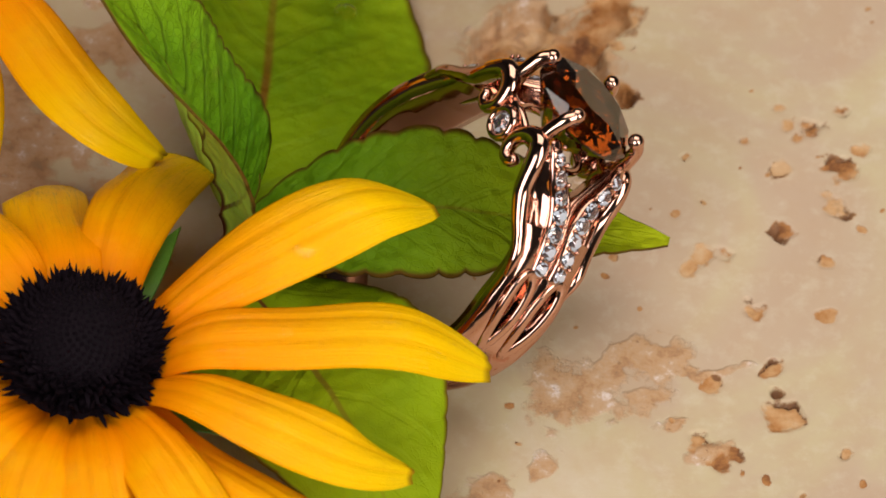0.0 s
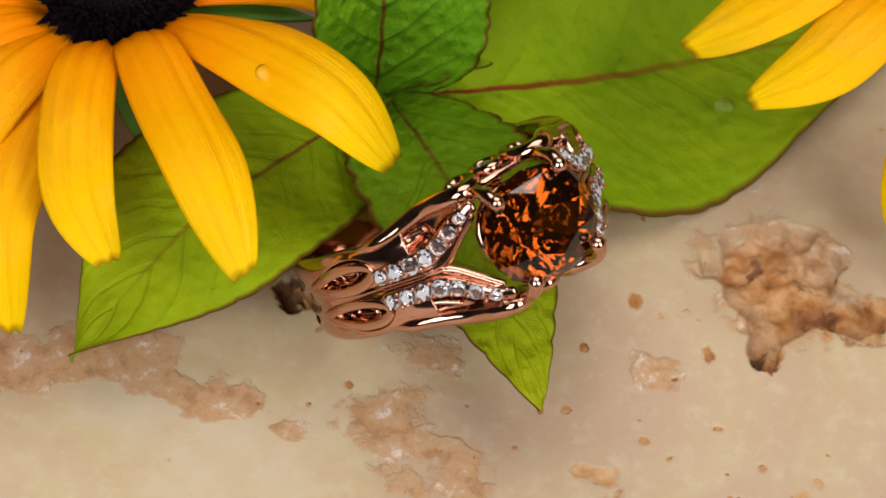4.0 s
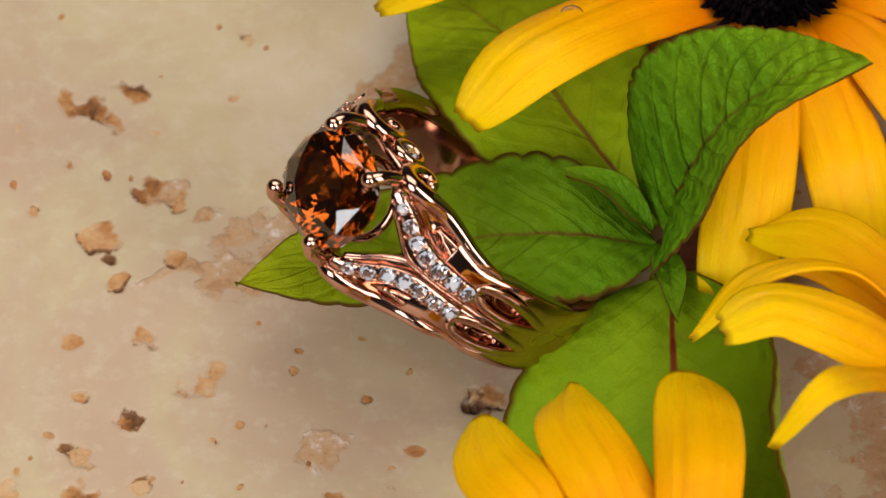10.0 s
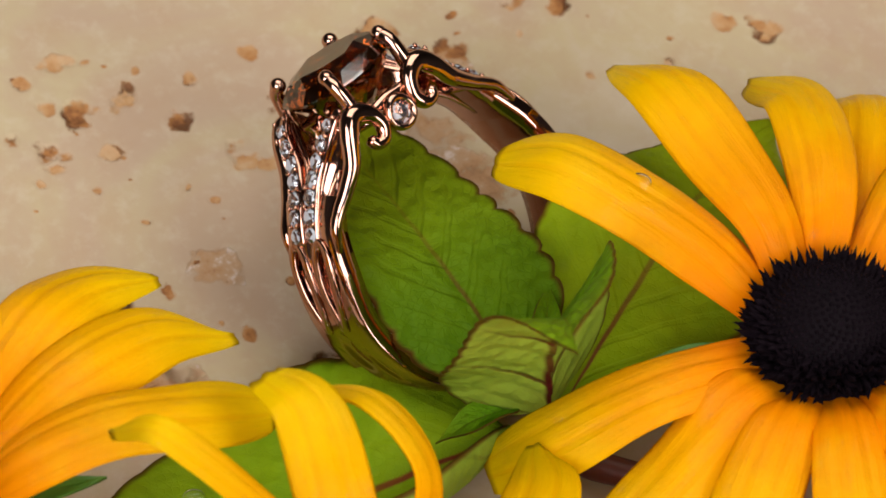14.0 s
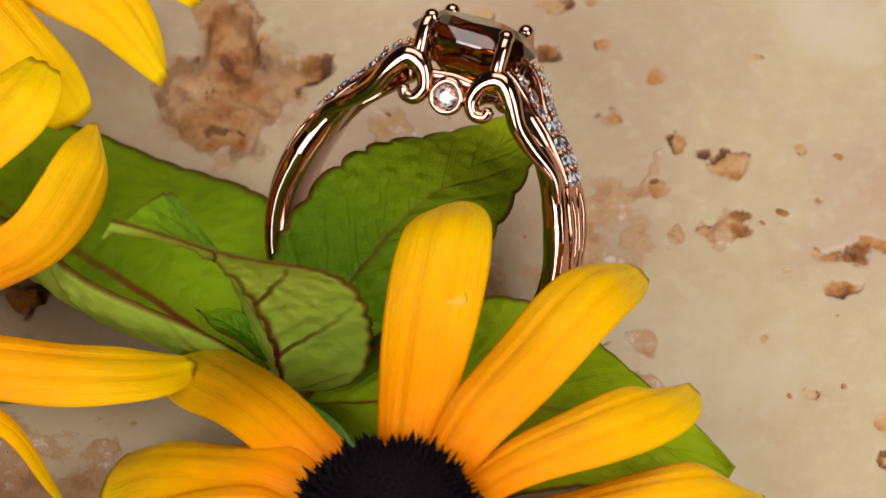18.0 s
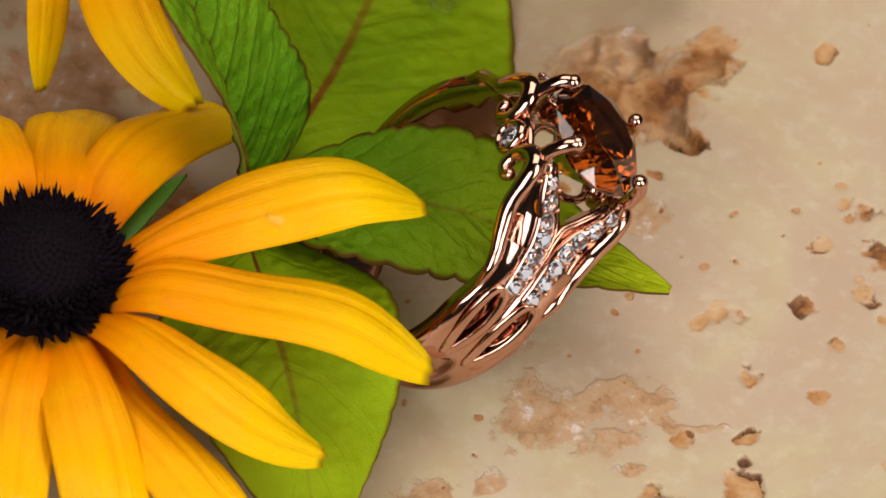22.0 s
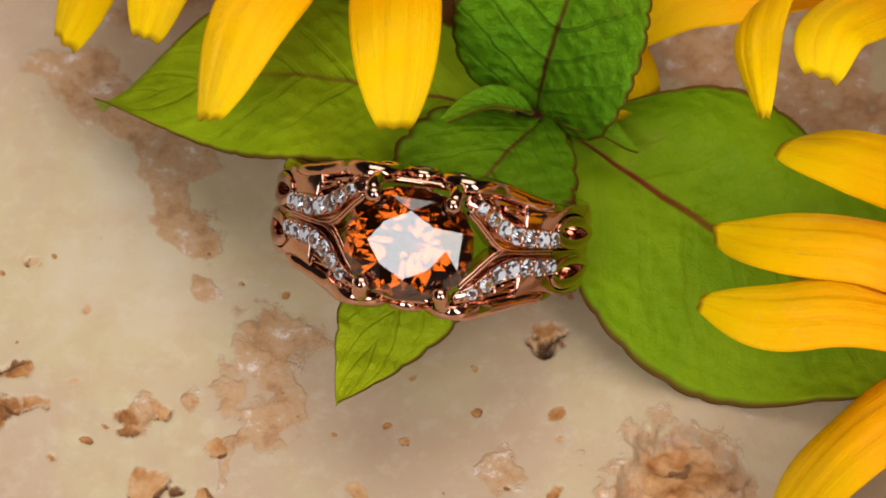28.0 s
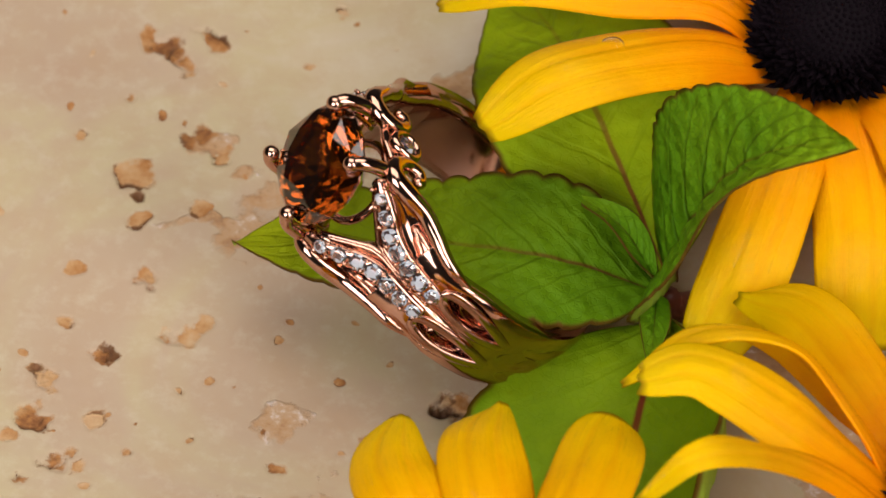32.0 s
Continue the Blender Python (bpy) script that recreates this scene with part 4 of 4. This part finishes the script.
# ---------------------------------------------------------------- leaves
def leaf_mesh(points, width, base, top, under, hint=(0, 0, 1), fold=0.15, teeth=18, veins=0.5, curl=(0.0, 0.0), bend=(0.0, 0.0), base_round=0.62, seed=0, belly=0.42, point=1.25, thick=0.22, tooth=0.09):
    """A toothed leaf along the points. fold: how far the halves lift; curl: extra lift of the two edges."""
    nu, nv = 90, 25
    r = np.random.RandomState(seed + 5)
    c = spline(points, nu)
    hints = spline(hint, nu) if np.ndim(hint) == 2 else hint
    t, s, n = frames_along(c, hints)
    u, v = np.linspace(0, 1, nu)[:, None], np.linspace(-1, 1, nv)[None, :]
    prof = np.where(u < belly, np.sin(np.pi / 2 * np.clip(u / belly, 0, 1)) ** base_round, np.cos(np.pi / 2 * np.clip((u - belly) / (1 - belly), 0, 1)) ** point)
    prof = np.clip(prof, 0.012, 1)
    if teeth:
        saw = np.abs(((u * teeth + 0.15 * np.sin(u * 23)) % 1.0) - 0.5) * 2
        prof = prof * (1 - tooth + tooth * 1.3 * np.sqrt(1 - saw ** 2 * 0.98) * np.ones_like(v))
    half = width / 2 * prof * np.ones_like(v)
    av = np.abs(v)
    lift = fold * half * av + np.where(v < 0, curl[0], curl[1]) * half * av ** 2
    sweep = (u * 9 - av * 2.3)
    relief = veins * 0.5 * (np.abs(np.sin(np.pi * sweep)) ** 0.6 - 0.6) * (1 - av ** 3) * np.clip(prof, 0, 1)
    relief = relief - 0.35 * np.exp(-(av / 0.07) ** 2) * (1 - u) * (1 if teeth else 0.2)
    relief = relief + 0.05 * width * np.sin(2 * np.pi * (1.7 * u + r.rand())) * v * av
    # each half may roll upwards along an arc
    turn = np.where(v < 0, bend[0], bend[1]) * av * (1.1 - 0.65 * u) + 1e-6
    across, up = np.sin(turn) / turn * v * half, (1 - np.cos(turn)) / turn * av * half
    tilt = turn * np.sign(v)
    g = c[:, None] + s[:, None] * (across - np.sin(tilt) * (lift + relief))[:, :, None] + n[:, None] * (up + np.cos(tilt) * (lift + relief))[:, :, None]
    nn = n[:, None] * np.cos(tilt)[:, :, None] - s[:, None] * np.sin(tilt)[:, :, None]
    uu, vv = np.broadcast_to(u, (nu, nv)), np.broadcast_to(v, (nu, nv))
    ve, f, idx, vals = sheet(g, nn, np.full((nu, nv), thick), 0, 1, 0, {"u": uu, "v": vv})
    return mesh_of("leaf", ve, f, [top, under], base, True, idx, vals)


SPRIG_BASE = (-14.5, 0.5, 0.0)
sprig = thing("leafy_sprig", SPRIG_BASE, "leafy sprig with green toothed leaves and dark red margins", "leaves")
part("leaf", leaf_mesh([(-14.0, 1.2, 5.2), (-8, 1.3, 7.6), (-1, 1.6, 8.6), (7, 1.4, 7.4), (14.6, 1.35, 6.0)], 12.3, SPRIG_BASE, LEAF_FRESH, LEAF_UNDER, fold=0.10, veins=0.38, seed=1, belly=0.33, point=0.88, teeth=13, tooth=0.085), sprig)
part("leaf", leaf_mesh([(-14.3, -1.0, 4.5), (-10.5, -8, 6.5), (-6.2, -16, 7.8), (-1.0, -26.1, 4.0)], 16.0, SPRIG_BASE, LEAF_LIGHT, LEAF_UNDER, fold=0.04, seed=2, belly=0.42, point=1.0, tooth=0.02), sprig)
part("leaf", leaf_mesh([(-14.6, 3.0, 4.5), (-13.6, 10.0, 3.6), (-13.0, 17.0, 2.6), (-12.8, 25.0, 1.8), (-12.0, 38.0, 1.0)], 23.6, SPRIG_BASE, LEAF_RED, LEAF_UNDER, fold=-0.06, bend=(1.75, 0.0), curl=(0.25, 0.0), seed=3, belly=0.38, point=0.8, teeth=14, tooth=0.02), sprig)
part("leaf", leaf_mesh([(-14.6, 0.4, 5.2), (-15.2, 1.0, 11.0), (-17.6, 2.0, 18.5), (-21.0, 3.6, 24.0), (-25.7, 5.9, 28.3)], 13.2, SPRIG_BASE, LEAF_MID, LEAF_UNDER, hint=[(1, 0.1, 0.25), (1, 0.1, 0.45), (0.9, 0, 0.7)], fold=0.42, base_round=0.38, veins=0.9, seed=4, belly=0.30, point=1.0, tooth=0.045), sprig)
part("leaf", leaf_mesh([(-13.6, 0.8, 6.0), (-11.8, -0.9, 8.0), (-9.8, -2.4, 8.5), (-7.6, -3.8, 8.2)], 2.6, SPRIG_BASE, LEAF_MID, LEAF_UNDER, fold=0.2, bend=(0.9, 0.9), seed=5, teeth=8, veins=0.1, thick=0.15, tooth=0.03), sprig)
part("leaf", leaf_mesh([(-13.9, 2.2, 6.0), (-14.0, 5.4, 6.9), (-14.0, 8.6, 6.2)], 2.4, SPRIG_BASE, LEAF_MID, LEAF_UNDER, fold=0.2, bend=(0.6, 0.6), seed=6, teeth=8, veins=0.1, thick=0.15, tooth=0.03), sprig)
part("stem", mesh_of("stem", *tube([(-14.5, 1.2, 4.4), (-15.0, 0.8, 3.0), (-17.5, -1.5, 1.3), (-22, -6, 0.95)], [1.0, 1.1, 1.0, 0.9], 24, 12, (0.2, 0.9, 0.1)), [STEM], SPRIG_BASE), sprig, "dark red stem")

F1 = (-23.6, -15.3, 13.2)
p1 = [((-1.4, -3.3, 14.6), [(-15.9, -11.3, 15.4), (-10.9, -8.6, 17.0), (-5.6, -5.7, 17.7)], 6.2, {"pointed": 0.2}), ((2.8, -15.1, 12.8), [(-15.2, -15.7, 16.0), (-8.8, -15.7, 16.6), (-2.3, -15.5, 16.6)], 5.7, {"pointed": 0.35}),
      ((-1.9, -22.8, 11.7), [(-16.1, -19.5, 15.2), (-11.2, -22.0, 15.8), (-6.2, -23.5, 14.4)], 5.1, {"pointed": 0.2}), ((-2.7, -29.8, 6.3), [(-16.6, -22.3, 12.1), (-11.8, -25.9, 12.3), (-7.0, -29.0, 11.0)], 5.0, {"pointed": 0.15}),
      ((-17.6, 6.8, 6.0), [(-21.7, -5.5, 12.9), (-20.3, 0.0, 11.0), (-19.0, 3.8, 8.5)], 5.9, {"tip": 1.2, "base_width": 0.6}), ((-27.6, 4.6, 5.2), [(-25.2, -7.5, 13.0), (-26.5, -2.4, 11.0), (-27.1, 1.5, 8.3)], 5.8, {"tip": 1.5, "base_width": 0.7})]
for az, ln, dz in ((-58, 22, -5), (-80, 22, -6), (-103, 22, -6), (-128, 21, -6), (-152, 21, -6), (-178, 21, -6), (155, 21, -6), (127, 19.5, -7)):
    a = radians(az)
    p1.append(((F1[0] + ln * math.cos(a), F1[1] + ln * math.sin(a), F1[2] + dz), 3.5, 5.8))
flower(F1, 4.9, 4.4, (0.05, 0.05, 1), p1, "yellow coneflower with a black domed centre and drooping petals", 1, (65, -8, 105, 150, 200, 250, 300))

F2 = (-7.0, 44.0, 14.0)
p2 = [((1.2, 20.8, 14.4), [(-3.1, 35.5, 16.2), (-0.4, 30.2, 17.8), (1.3, 25.6, 16.6)], 6.0, {"pointed": 0.5}), ((-4.9, 18.6, 13.9), [(-6.2, 35.3, 16.8), (-5.4, 29.7, 18.4), (-4.3, 23.8, 16.8)], 6.0, {"pointed": 0.5}),
      ((-12.4, 19.9, 15.4), [(-9.5, 36.5, 17.7), (-10.9, 31.2, 19.5), (-11.9, 25.2, 18.2)], 5.8), ((7.8, 30.2, 3.4), 5.0, 6.0)]
for az, ln, dz in ((5, 20, -6), (40, 20, -6), (75, 20, -6), (110, 20, -6), (145, 20, -5), (180, 20, -4)):
    a = radians(az)
    p2.append(((F2[0] + ln * math.cos(a), F2[1] + ln * math.sin(a), F2[2] + dz), 3.5, 5.8))
flower(F2, 5.0, 4.4, (0, 0, 1), p2, "yellow coneflower with arching petals beside the leaves", 2, (-100, 20, 140))

F3 = (-36.0, 22.0, 12.5)
p3 = [((-19.4, 4.1, 9.3), [(-31.2, 16.7, 11.4), (-24.5, 7.2, 11.1)], 5.4, {"pointed": 0.35}), ((-12.7, 18.1, 16.7), [(-27.8, 18.0, 14.8), (-23.2, 14.5, 17.3), (-17.1, 15.1, 18.9)], 5.0, {"hint": [(-0.3, -0.4, 0.9), (-0.5, -0.75, 0.4), (-0.2, -0.8, 0.5), (0.3, -0.5, 0.8)], "pointed": 0.6}),
      ((-13.8, 21.4, 21.6), [(-24.4, 21.7, 18.7), (-17.9, 20.4, 22.2)], 5.2), ((-14.8, 33.0, 24.4), [(-25.2, 24.9, 19.0), (-18.9, 31.0, 27.6)], 2.5, {"pointed": 0.5, "roll": 35})]
for az, ln, dz in ((75, 20, -4), (105, 20, -5), (140, 20, -5), (175, 20, -5), (215, 20, -5), (250, 20, -5)):
    a = radians(az)
    p3.append(((F3[0] + ln * math.cos(a), F3[1] + ln * math.sin(a), F3[2] + dz), 3.5, 5.6))
p3.append(((-31.0, 5.6, 5.0), [(-33.6, 15.5, 12.5), (-31.6, 9.5, 10.5)], 3.2, {"pointed": 0.3, "roll": 50}))
flower(F3, 5.0, 4.4, (0, 0, 1), p3, "yellow coneflower with curled upright petals", 3, (-60, 60, 180))


# ---------------------------------------------------------------- water drops
def drop(at, r, flat, label):
    v, f = ball((0, 0, 0), 1.0, 10)
    v = np.asarray(v)[:, [0, 2, 1]] * (r, r, r * flat) + np.asarray(at)
    ob = new("water_drop", mesh_of("water_drop", v, f, [WATER], at))
    ob.location = Vector(at) * MM
    tagged(ob, label, "water drop", "water drops")
    DISPLAY.append((ob, tuple(at)))


drop((-9.4, -9.3, 17.42), 0.80, 0.16, "small clear water drop on a yellow petal")
drop((-7.8, 23.2, 2.7), 0.8, 0.16, "small clear water drop on a green leaf")


def motions():
    for ob, base in DISPLAY:
        place = pose(base[0] * MM, base[1] * MM, base[2] * MM)
        walk(ob, [(row[0], turned(*row) @ place) for row in TURN])


motions()
